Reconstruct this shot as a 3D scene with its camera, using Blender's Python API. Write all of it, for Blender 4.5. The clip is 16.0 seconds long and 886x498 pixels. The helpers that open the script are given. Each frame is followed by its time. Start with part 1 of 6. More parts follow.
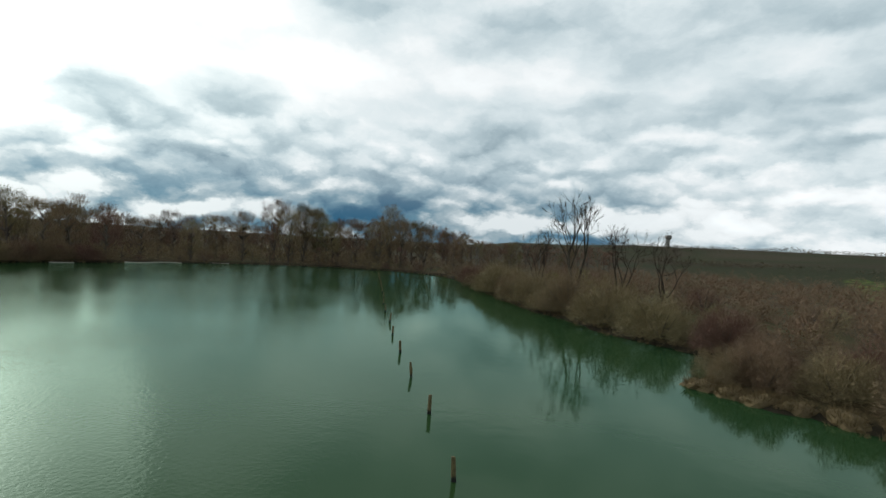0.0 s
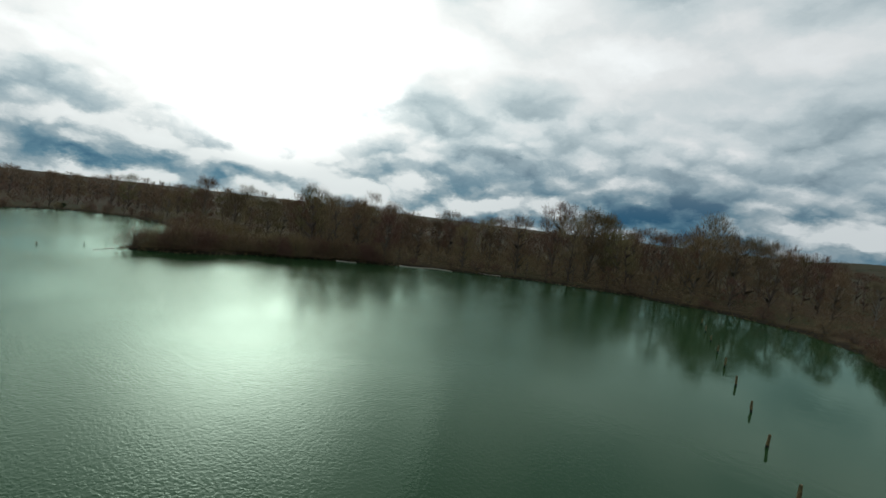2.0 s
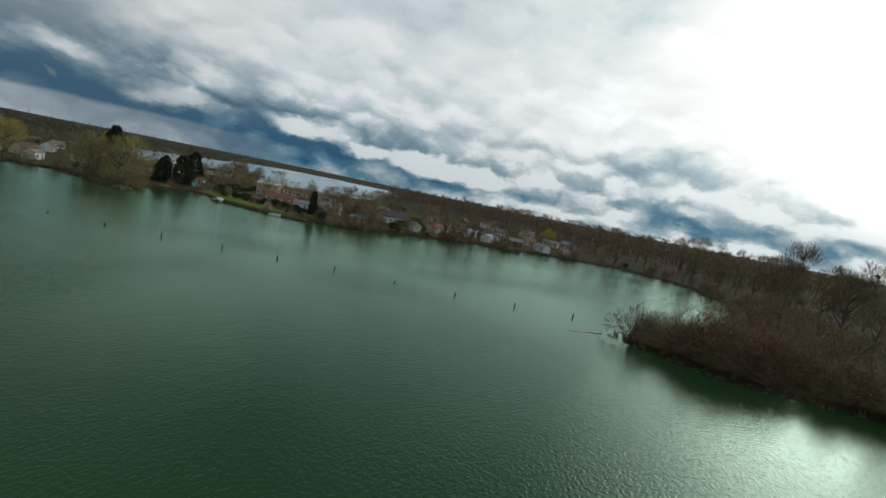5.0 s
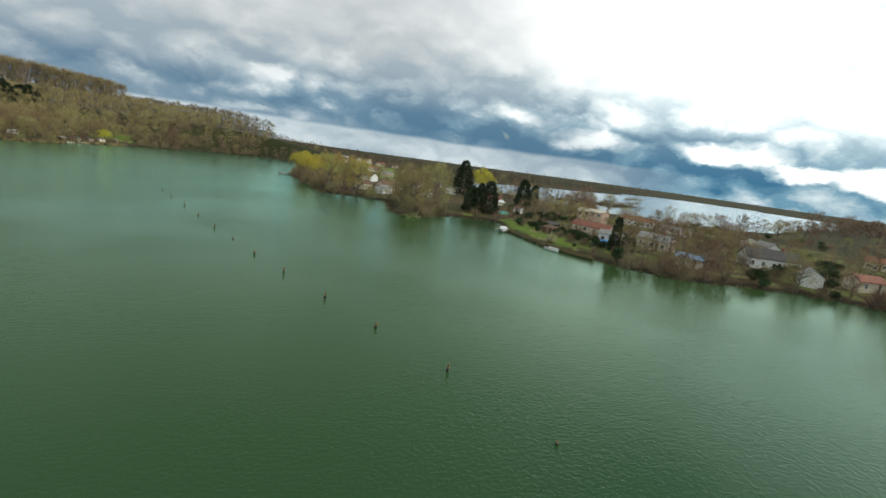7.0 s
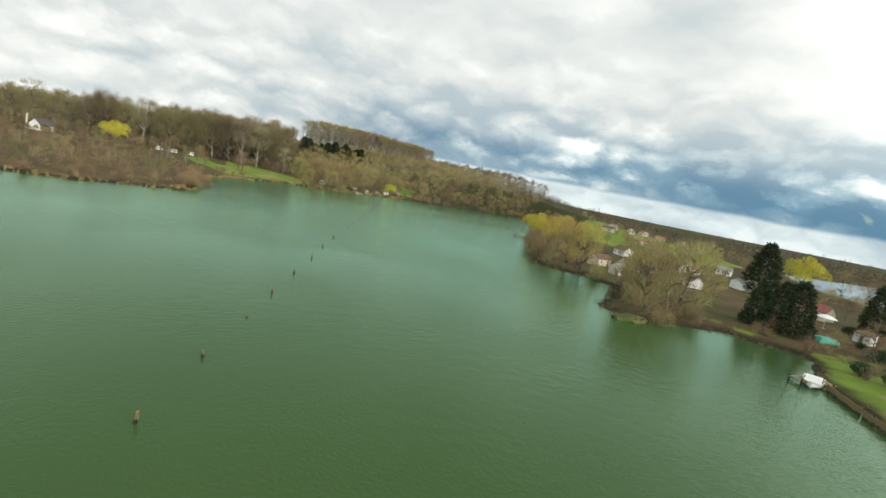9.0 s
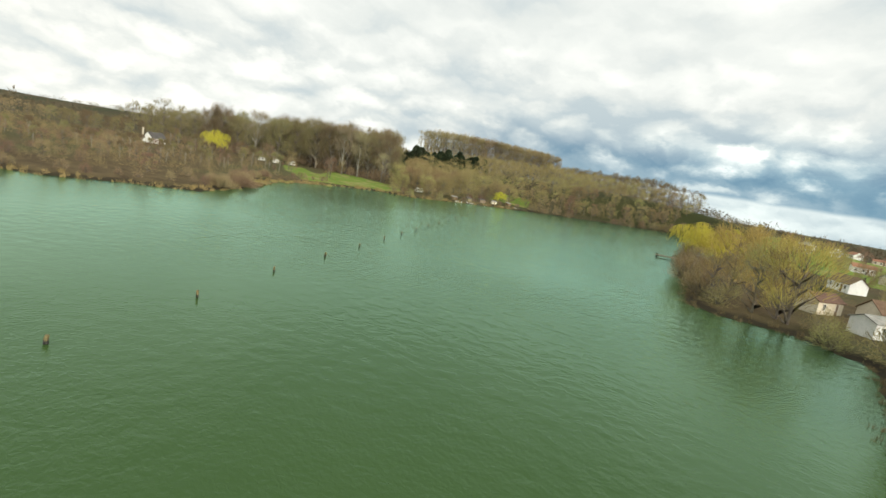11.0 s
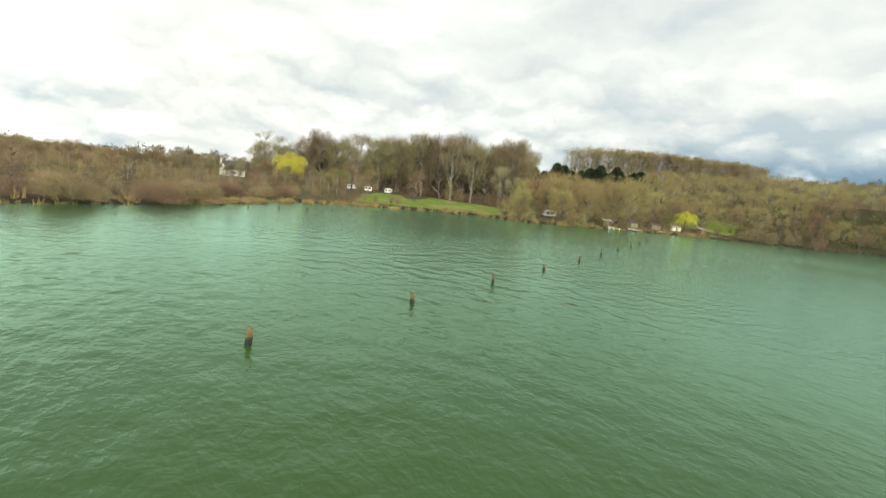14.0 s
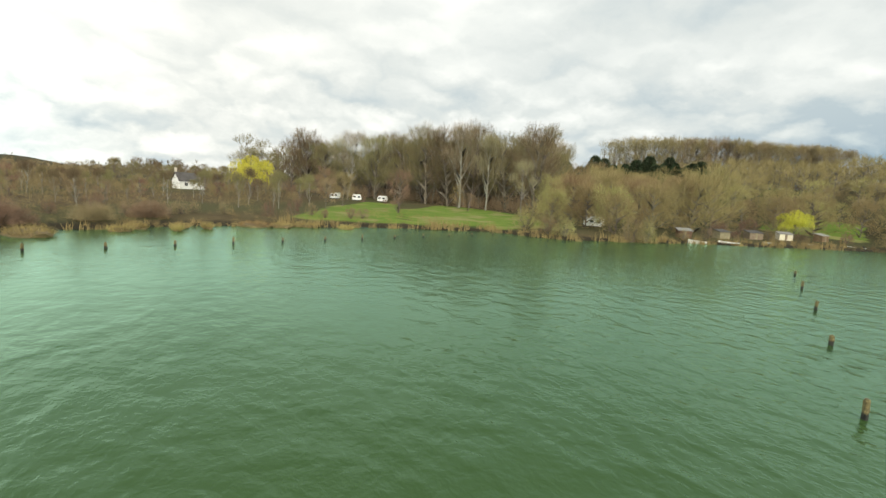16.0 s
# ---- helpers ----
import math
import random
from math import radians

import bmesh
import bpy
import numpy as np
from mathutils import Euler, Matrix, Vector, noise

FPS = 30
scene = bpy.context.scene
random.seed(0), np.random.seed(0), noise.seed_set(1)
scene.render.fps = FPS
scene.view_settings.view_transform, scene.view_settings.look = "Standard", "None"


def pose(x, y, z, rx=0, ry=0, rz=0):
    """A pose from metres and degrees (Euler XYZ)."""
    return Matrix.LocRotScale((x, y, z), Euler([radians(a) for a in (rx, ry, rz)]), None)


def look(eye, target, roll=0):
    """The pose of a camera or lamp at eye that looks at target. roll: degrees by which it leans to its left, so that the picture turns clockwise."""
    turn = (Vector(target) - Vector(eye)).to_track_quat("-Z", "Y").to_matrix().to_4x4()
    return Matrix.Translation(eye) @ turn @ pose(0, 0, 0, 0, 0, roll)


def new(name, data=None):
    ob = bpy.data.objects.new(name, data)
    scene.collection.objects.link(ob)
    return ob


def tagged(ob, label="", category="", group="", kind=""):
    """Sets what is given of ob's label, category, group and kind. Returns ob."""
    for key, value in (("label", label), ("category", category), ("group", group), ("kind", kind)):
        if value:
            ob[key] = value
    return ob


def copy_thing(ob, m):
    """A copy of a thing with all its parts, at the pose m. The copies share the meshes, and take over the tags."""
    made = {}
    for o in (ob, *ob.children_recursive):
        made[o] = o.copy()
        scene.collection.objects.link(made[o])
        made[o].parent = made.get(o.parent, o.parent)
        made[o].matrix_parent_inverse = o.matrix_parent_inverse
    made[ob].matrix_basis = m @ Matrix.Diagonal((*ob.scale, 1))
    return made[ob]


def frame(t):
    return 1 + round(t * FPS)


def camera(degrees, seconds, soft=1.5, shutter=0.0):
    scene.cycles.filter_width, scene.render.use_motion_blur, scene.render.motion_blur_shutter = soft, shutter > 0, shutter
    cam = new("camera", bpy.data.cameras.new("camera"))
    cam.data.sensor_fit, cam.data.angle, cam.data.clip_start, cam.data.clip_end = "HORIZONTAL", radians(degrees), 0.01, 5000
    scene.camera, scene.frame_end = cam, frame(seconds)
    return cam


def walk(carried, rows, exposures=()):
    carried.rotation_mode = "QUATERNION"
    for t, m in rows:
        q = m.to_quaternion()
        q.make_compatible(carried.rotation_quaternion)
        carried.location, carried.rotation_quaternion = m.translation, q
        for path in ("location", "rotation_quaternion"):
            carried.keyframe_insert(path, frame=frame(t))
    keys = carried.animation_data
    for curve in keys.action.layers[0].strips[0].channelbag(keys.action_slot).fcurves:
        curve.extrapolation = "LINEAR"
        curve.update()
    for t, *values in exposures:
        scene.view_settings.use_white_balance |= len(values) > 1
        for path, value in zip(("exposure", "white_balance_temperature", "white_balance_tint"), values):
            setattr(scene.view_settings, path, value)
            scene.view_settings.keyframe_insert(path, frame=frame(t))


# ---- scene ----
cam = camera(87.6, 16.0)
# seconds, x, y, z, yaw, pitch, roll
ROWS = [
    (0.0, 18.73, -1.48, 10.29, 9.73, -0.73, -3.20),
    (0.5, 14.84, 5.14, 11.33, 11.43, -1.88, -3.34),
    (1.0, 10.81, 13.60, 11.82, 18.96, -1.69, -3.98),
    (1.5, 6.39, 21.25, 12.84, 30.36, -2.49, -4.16),
    (2.0, 1.47, 28.90, 13.71, 43.67, -3.76, -6.79),
    (2.5, -5.77, 34.90, 12.42, 56.53, -4.18, -6.86),
    (3.0, -13.53, 39.62, 12.09, 66.80, -4.72, -7.53),
    (3.5, -22.12, 43.45, 12.53, 77.35, -5.94, -8.21),
    (4.0, -30.90, 46.17, 12.88, 87.64, -6.25, -9.36),
    (4.5, -39.40, 47.30, 12.95, 98.20, -6.10, -10.80),
    (5.0, -49.52, 49.05, 12.67, 110.18, -6.47, -11.41),
    (5.5, -60.76, 49.54, 12.68, 122.62, -7.86, -10.53),
    (6.0, -71.85, 48.02, 12.68, 134.84, -9.18, -9.48),
    (6.5, -82.29, 44.75, 12.70, 146.62, -10.22, -8.51),
    (7.0, -91.57, 39.99, 12.77, 157.73, -10.70, -7.84),
    (7.5, -99.18, 34.01, 12.92, 167.96, -10.03, -7.78),
    (8.0, -104.61, 27.08, 13.17, 177.06, -8.84, -8.22),
    (8.5, -108.45, 19.24, 13.48, 185.10, -8.00, -9.52),
    (9.0, -111.25, 10.30, 13.64, 193.27, -8.52, -11.31),
    (9.5, -112.43, 0.93, 13.55, 199.35, -9.35, -11.11),
    (10.0, -112.73, -8.47, 13.02, 204.06, -9.68, -10.91),
    (10.5, -111.79, -17.96, 12.11, 207.42, -9.83, -10.38),
    (11.0, -109.74, -27.52, 10.94, 209.92, -9.63, -9.91),
    (11.5, -106.74, -37.11, 9.63, 212.04, -9.27, -9.37),
    (12.0, -102.94, -46.71, 8.30, 214.27, -8.83, -8.74),
    (12.5, -98.48, -56.28, 7.09, 217.10, -8.45, -8.03),
    (13.0, -93.50, -65.78, 6.10, 221.01, -8.08, -7.21),
    (13.5, -88.20, -74.81, 5.40, 224.97, -7.60, -7.10),
    (14.0, -82.54, -83.37, 5.05, 228.86, -7.41, -6.30),
    (14.5, -76.76, -91.28, 5.01, 230.33, -6.76, -5.19),
    (15.0, -70.92, -98.56, 5.26, 231.33, -6.57, -4.65),
    (15.5, -65.26, -105.27, 5.42, 231.96, -6.78, -4.33),
    (16.0, -59.78, -111.60, 5.45, 232.60, -7.10, -3.74),
]
walk(cam, [(t, pose(x, y, z, 90 + pitch, roll, yaw)) for t, x, y, z, yaw, pitch, roll in ROWS],
     exposures=[(0.0, -0.15, 6250, 6), (2.0, -0.5, 6250, 6), (3.0, -0.65, 6200, 6), (5.0, -0.5, 6200, 6), (7.5, 0.72, 6600, 6), (10.0, 0.98, 7000, 6), (12.5, 1.2, 7050, 5), (16.0, 1.0, 6950, 5)])

# ---------------------------------------------------------------- light
SUN_YAW, SUN_UP = 65.0, 20.5
SUN_DIR = Vector((-math.sin(radians(SUN_YAW)) * math.cos(radians(SUN_UP)),
                  math.cos(radians(SUN_YAW)) * math.cos(radians(SUN_UP)), math.sin(radians(SUN_UP))))

sun_data = bpy.data.lights.new("sun", "SUN")
sun_data.energy, sun_data.angle, sun_data.color = 0.5, radians(44), (1.0, 0.94, 0.84)
sun = new("sun", sun_data)
sun.matrix_world = look(SUN_DIR * 100, (0, 0, 0))


class Nodes:
    """Short hand for building node trees."""

    def __init__(self, tree):
        self.tree = tree
        tree.nodes.clear()

    def add(self, kind):
        return self.tree.nodes.new(kind)

    def link(self, a, b):
        self.tree.links.new(a, b)

    def feed(self, socket, value):
        if isinstance(value, bpy.types.NodeSocket):
            self.link(value, socket)
        else:
            socket.default_value = value

    def math(self, op, a, b=0.0, c=0.0, clamp=False):
        n = self.add("ShaderNodeMath")
        n.operation, n.use_clamp = op, clamp
        for i, v in enumerate((a, b, c)):
            self.feed(n.inputs[i], v)
        return n.outputs[0]

    def vmath(self, op, a, b=(0, 0, 0)):
        n = self.add("ShaderNodeVectorMath")
        n.operation = op
        self.feed(n.inputs[0], a)
        self.feed(n.inputs[1], b)
        return n.outputs["Value"] if op in ("DOT_PRODUCT", "LENGTH") else n.outputs[0]

    def noise(self, vec, scale, detail=4.0, rough=0.55, distort=0.0):
        n = self.add("ShaderNodeTexNoise")
        if vec is not None:
            self.link(vec, n.inputs["Vector"])
        for key, v in (("Scale", scale), ("Detail", detail), ("Roughness", rough), ("Distortion", distort)):
            n.inputs[key].default_value = v
        return n.outputs["Fac"]

    def ramp(self, fac, stops):
        n = self.add("ShaderNodeValToRGB")
        el = n.color_ramp.elements
        while len(el) < len(stops):
            el.new(0.5)
        for e, (at, col) in zip(el, stops):
            e.position, e.color = at, (*col, 1.0) if len(col) == 3 else col
        self.feed(n.inputs[0], fac)
        return n.outputs[0]

    def span(self, v, a, b, lo=0.0, hi=1.0, smooth=True):
        n = self.add("ShaderNodeMapRange")
        n.interpolation_type, n.clamp = "SMOOTHSTEP" if smooth else "LINEAR", True
        for i, x in enumerate((v, a, b, lo, hi)):
            self.feed(n.inputs[i], x)
        return n.outputs[0]

    def mix(self, fac, a, b, blend="MIX"):
        n = self.add("ShaderNodeMix")
        n.data_type, n.blend_type = "RGBA", blend
        for i, v in ((0, fac), (6, a), (7, b)):
            if not isinstance(v, bpy.types.NodeSocket) and i:
                v = (*v, 1.0)
            self.feed(n.inputs[i], v)
        return n.outputs[2]


# single clouds: yaw, height, half width and half height in degrees, and how much darker each is
CLOUDS = [(36.2, 15.4, 6, 2.6, 0.13), (45.0, 11.9, 10, 2.2, 0.09), (25.5, 8.5, 21, 4.0, 0.07), (4.4, 12.0, 7, 4.2, 0.09), (19.2, 3.3, 10, 2.6, 0.13), (3.7, 23.0, 7, 3.5, 0.07),
          (347.6, 15.4, 11, 2.4, 0.08), (333.5, 15.1, 9, 3.0, 0.07), (330.0, 10.6, 5, 1.6, 0.09), (343.8, 9.5, 9, 2.2, 0.06), (86.0, 7.6, 7, 2.2, 0.17), (58.6, 20.6, 9, 2.2, 0.10),
          (45.5, 12.0, 6, 2.6, 0.05), (53.0, 4.4, 5, 1.7, 0.08), (39.3, 6.5, 8, 3.4, 0.08), (103.0, 7.6, 4, 1.1, 0.06), (150.0, 9.0, 22, 4.0, 0.07)]
# the last one is unseen, added high in the west to darken near water
DARKER = [(187.0, 8.0, 13, 3.6, 0.12), (204.0, 4.6, 16, 3.0, 0.10), (172.0, 5.6, 15, 2.2, 0.08), (153.5, 3.8, 11, 1.8, 0.06), (205.9, 10.6, 7, 3.6, 0.10), (194.4, 8.2, 8, 3.0, 0.09),
          (237.0, 11.0, 11, 2.6, 0.05), (269.1, 5.4, 9, 1.8, 0.05), (252.0, 10.7, 15, 2.4, 0.04), (222.0, 6.4, 9, 2.4, 0.05),
          (131.0, 3.2, 30, 3.4, 0.15), (152.0, 6.0, 14, 3.0, 0.08), (83.0, 2.4, 11, 1.8, 0.12), (68.0, 2.2, 9, 1.6, 0.10), (100.0, 42.0, 46, 15.0, 0.22)]
# gaps and sunlit heaps between them
BRIGHT = [(31.2, 21.0, 19, 5.5, 0.10), (3.9, 2.7, 12, 1.2, 0.16), (72.0, 17.5, 20, 8.0, 0.12), (113.9, 3.4, 5.2, 1.3, 0.34), (120.5, 3.4, 2.6, 1.0, 0.26), (106.5, 3.2, 4.4, 1.0, 0.24),
          (141.3, 4.6, 5.0, 1.4, 0.26), (127.0, 4.6, 5.6, 1.4, 0.34), (148.3, 18.1, 18, 7.0, 0.10), (179.0, 6.3, 2.8, 1.7, 0.12), (151.0, 6.2, 7, 1.8, 0.10), (264.0, 13.0, 18, 6.0, 0.07), (335.4, 6.6, 10, 1.4, 0.06), (345.0, 3.4, 15, 1.7, 0.12), (108.0, 12.0, 24, 6.0, 0.06)]


def build_world():
    world = bpy.data.worlds.new("overcast_sky")
    world.use_nodes = True
    scene.world = world
    n = Nodes(world.node_tree)
    ray = n.add("ShaderNodeTexCoord").outputs["Generated"]
    sep = n.add("ShaderNodeSeparateXYZ")
    n.link(ray, sep.inputs[0])
    up = sep.outputs[2]

    def scaled(vec, k):
        out = n.vmath("SCALE", vec)
        n.feed(out.node.inputs["Scale"], k)
        return out

    sky = n.add("ShaderNodeTexSky")
    sky.sky_type, sky.sun_disc, sky.dust_density = "NISHITA", False, 1.5
    sky.sun_elevation, sky.sun_rotation = radians(SUN_UP), radians(-SUN_YAW)
    blue = scaled(sky.outputs[0], 0.10)
    # the cloud sheet: smaller heaps towards the horizon, broader ones overhead
    sheet = n.vmath("MULTIPLY", ray, (1.0, 1.0, 1.8))
    stir = n.add("ShaderNodeTexNoise")
    n.link(sheet, stir.inputs["Vector"])
    stir.inputs["Scale"].default_value, stir.inputs["Detail"].default_value, stir.inputs["Roughness"].default_value = 7.0, 6.0, 0.6
    drift = n.vmath("SUBTRACT", stir.outputs["Color"], (0.5, 0.5, 0.5))
    warped = n.vmath("ADD", sheet, scaled(drift, 0.16))
    overhead = n.span(up, 0.10, 0.38)

    def heaps(at, scale):
        heap = n.add("ShaderNodeTexVoronoi")
        heap.feature = "SMOOTH_F1"
        n.link(at, heap.inputs["Vector"])
        heap.inputs["Scale"].default_value, heap.inputs["Smoothness"].default_value = scale * 1.25, 0.3
        return n.math("ADD", n.math("MULTIPLY", n.noise(at, scale, 6.0, 0.5), 0.55), n.math("MULTIPLY", n.math("SUBTRACT", 0.9, heap.outputs["Distance"]), 0.45))

    def layer(at):
        near, far = heaps(at, 4.6), heaps(at, 9.5)
        return n.math("MULTIPLY_ADD", overhead, n.math("SUBTRACT", near, far), far)

    puffs = layer(warped)
    above = layer(n.vmath("ADD", warped, (0.0, 0.0, 0.028)))
    big = n.noise(sheet, 2.2, 3.0, 0.5)
    body = n.math("MULTIPLY_ADD", n.math("SUBTRACT", big, 0.5), 0.26, 0.51)
    body = n.math("MULTIPLY_ADD", n.math("SUBTRACT", puffs, 0.52), 0.25, body)
    # crowns catch the light, bases lie in their own shade
    crown = n.math("SUBTRACT", puffs, above)
    body = n.math("MULTIPLY_ADD", crown, 0.34, body)
    ragged = n.vmath("ADD", ray, scaled(drift, 0.075))
    for clouds, sign in ((CLOUDS, -0.88), (DARKER, -0.8), (BRIGHT, 0.9)):
        for yaw, high, wide, deep, amount in clouds:
            a, e = radians(yaw), radians(high)
            along_v = Vector((math.cos(a), math.sin(a), 0.0)) / math.sin(radians(wide * 1.15))
            rise_v = Vector((math.sin(a) * math.sin(e), -math.cos(a) * math.sin(e), math.cos(e))) / math.sin(radians(deep * 1.15))
            u, v = n.vmath("DOT_PRODUCT", ragged, tuple(along_v)), n.vmath("DOT_PRODUCT", ragged, tuple(rise_v))
            inside = n.math("SUBTRACT", 1.0, n.math("MULTIPLY_ADD", u, u, n.math("MULTIPLY", v, v)), clamp=True)
            body = n.math("MULTIPLY_ADD", inside, sign * amount, body)
    # towards the veiled sun
    toward = n.vmath("DOT_PRODUCT", ray, tuple(SUN_DIR))
    glow = n.math("POWER", n.span(toward, 0.55, 1.0, smooth=False), 2.6)
    core = n.math("POWER", n.span(toward, 0.95, 1.0, smooth=False), 2.4)
    south = n.span(n.vmath("DOT_PRODUCT", ray, (-math.sin(radians(215)), math.cos(radians(215)), 0.35)), 0.05, 0.75)
    body = n.math("MULTIPLY_ADD", glow, 0.075, body)
    low = n.span(up, 0.03, 0.20)
    tone = n.ramp(body, [(0.34, (0.31, 0.40, 0.45)), (0.42, (0.55, 0.64, 0.68)), (0.49, (0.80, 0.86, 0.88)), (0.56, (1.02, 1.02, 1.02)), (0.70, (1.3, 1.3, 1.3))])
    mild = n.ramp(body, [(0.36, (0.29, 0.335, 0.375)), (0.47, (0.415, 0.435, 0.45)), (0.57, (0.53, 0.537, 0.545)), (0.68, (0.66, 0.66, 0.67))])
    tone = n.mix(south, tone, mild)
    dark = n.ramp(body, [(0.36, (0.04, 0.125, 0.215)), (0.43, (0.13, 0.25, 0.335)), (0.49, (0.36, 0.45, 0.50)), (0.56, (0.84, 0.87, 0.88))])
    west = n.span(n.vmath("DOT_PRODUCT", ray, (-math.sin(radians(85)), math.cos(radians(85)), 0.0)), -0.55, 0.1)
    cloud = n.mix(n.math("SUBTRACT", 1.0, n.math("MULTIPLY", west, n.math("SUBTRACT", 1.0, low))), dark, tone)
    shade = n.span(n.vmath("DOT_PRODUCT", ray, (-math.sin(radians(200)), math.cos(radians(200)), 0.25)), 0.55, 1.0)
    cloud = n.mix(shade, cloud, n.mix(1.0, cloud, (0.92, 0.94, 0.96), "MULTIPLY"))
    # a clear pale strip under the rain cloud in the south-west
    south_west = n.span(n.vmath("DOT_PRODUCT", ray, (-math.sin(radians(172)), math.cos(radians(172)), 0.0)), 0.70, 0.93)
    height = n.math("ADD", up, n.math("MULTIPLY", n.math("SUBTRACT", puffs, 0.52), 0.10))
    bank = n.math("MULTIPLY", south_west, n.math("SUBTRACT", 1.0, n.span(height, 0.055, 0.125)))
    rain = n.ramp(body, [(0.36, (0.07, 0.14, 0.215)), (0.52, (0.115, 0.19, 0.26)), (0.62, (0.30, 0.36, 0.40))])
    cloud = n.mix(n.math("MULTIPLY", bank, 0.85), cloud, rain)
    even = n.math("MULTIPLY_ADD", n.math("SUBTRACT", puffs, 0.52), 0.012, up)
    strip = n.math("MULTIPLY", south_west, n.math("SUBTRACT", 1.0, n.span(even, 0.036, 0.046)))
    pale = n.ramp(body, [(0.36, (0.27, 0.33, 0.38)), (0.52, (0.47, 0.52, 0.55))])
    cloud = n.mix(n.math("MULTIPLY", strip, 0.9), cloud, pale)
    lit = n.mix(1.0, cloud, n.mix(glow, (1.0, 1.0, 1.0), (1.42, 1.40, 1.34)), "MULTIPLY")
    veil = n.math("MULTIPLY", core, n.span(body, 0.36, 0.56, 0.25, 1.0))
    lit = n.vmath("ADD", lit, n.mix(veil, (0.0, 0.0, 0.0), (8.0, 7.1, 6.6)))
    # sky overhead, out of view, dimmed so that near water reflects less
    lit = n.mix(n.span(up, 0.42, 0.72), lit, n.mix(1.0, lit, (0.70, 0.74, 0.77), "MULTIPLY"))
    cover = n.span(body, 0.20, 0.27)
    full = n.mix(cover, blue, lit)
    # below the horizon the ground's own dull colour
    below = n.mix(n.span(up, -0.02, 0.0), (0.05, 0.05, 0.04), full)
    bg = n.add("ShaderNodeBackground")
    n.link(below, bg.inputs[0])
    bg.inputs[1].default_value = 1.0
    n.link(bg.outputs[0], n.add("ShaderNodeOutputWorld").inputs[0])


build_world()

# ---------------------------------------------------------------- materials


def material(name, a, b, scale=1.0, rough=0.85, bump=0.3, fine=None, vary=0.25, metal=0.0, space="Object", spec=0.3, stain=None):
    """Two colours at a broad and a fine grain, a little change from thing to thing, and relief."""
    m = bpy.data.materials.new(name)
    m.use_nodes = True
    n = Nodes(m.node_tree)
    co = n.add("ShaderNodeTexCoord").outputs[space]
    broad = n.noise(co, scale, 3.0, 0.6)
    grain = n.noise(co, fine or scale * 9, 4.0, 0.7)
    col = n.mix(n.span(broad, 0.32, 0.68), a, b)
    col = n.mix(n.math("MULTIPLY", n.span(grain, 0.3, 0.75), 0.55), col, tuple(0.45 * c for c in a))
    if stain:
        col = n.mix(n.span(n.noise(co, scale * 2.3, 5.0, 0.65), 0.58, 0.7), col, stain)
    if vary:
        rnd = n.add("ShaderNodeObjectInfo").outputs["Random"]
        hsv = n.add("ShaderNodeHueSaturation")
        n.link(n.math("MULTIPLY_ADD", rnd, vary * 0.16, 0.5 - vary * 0.08), hsv.inputs["Hue"])
        n.link(n.math("MULTIPLY_ADD", rnd, vary, 1.0 - vary * 0.5), hsv.inputs["Value"])
        n.link(col, hsv.inputs["Color"])
        col = hsv.outputs[0]
    p = n.add("ShaderNodeBsdfPrincipled")
    n.link(col, p.inputs["Base Color"])
    p.inputs["Roughness"].default_value, p.inputs["Metallic"].default_value = rough, metal
    p.inputs["Specular IOR Level"].default_value = spec
    if bump:
        bm = n.add("ShaderNodeBump")
        bm.inputs["Strength"].default_value, bm.inputs["Distance"].default_value = bump, 0.05
        n.link(grain, bm.inputs["Height"])
        n.link(bm.outputs[0], p.inputs["Normal"])
    n.link(p.outputs[0], n.add("ShaderNodeOutputMaterial").inputs[0])
    return m


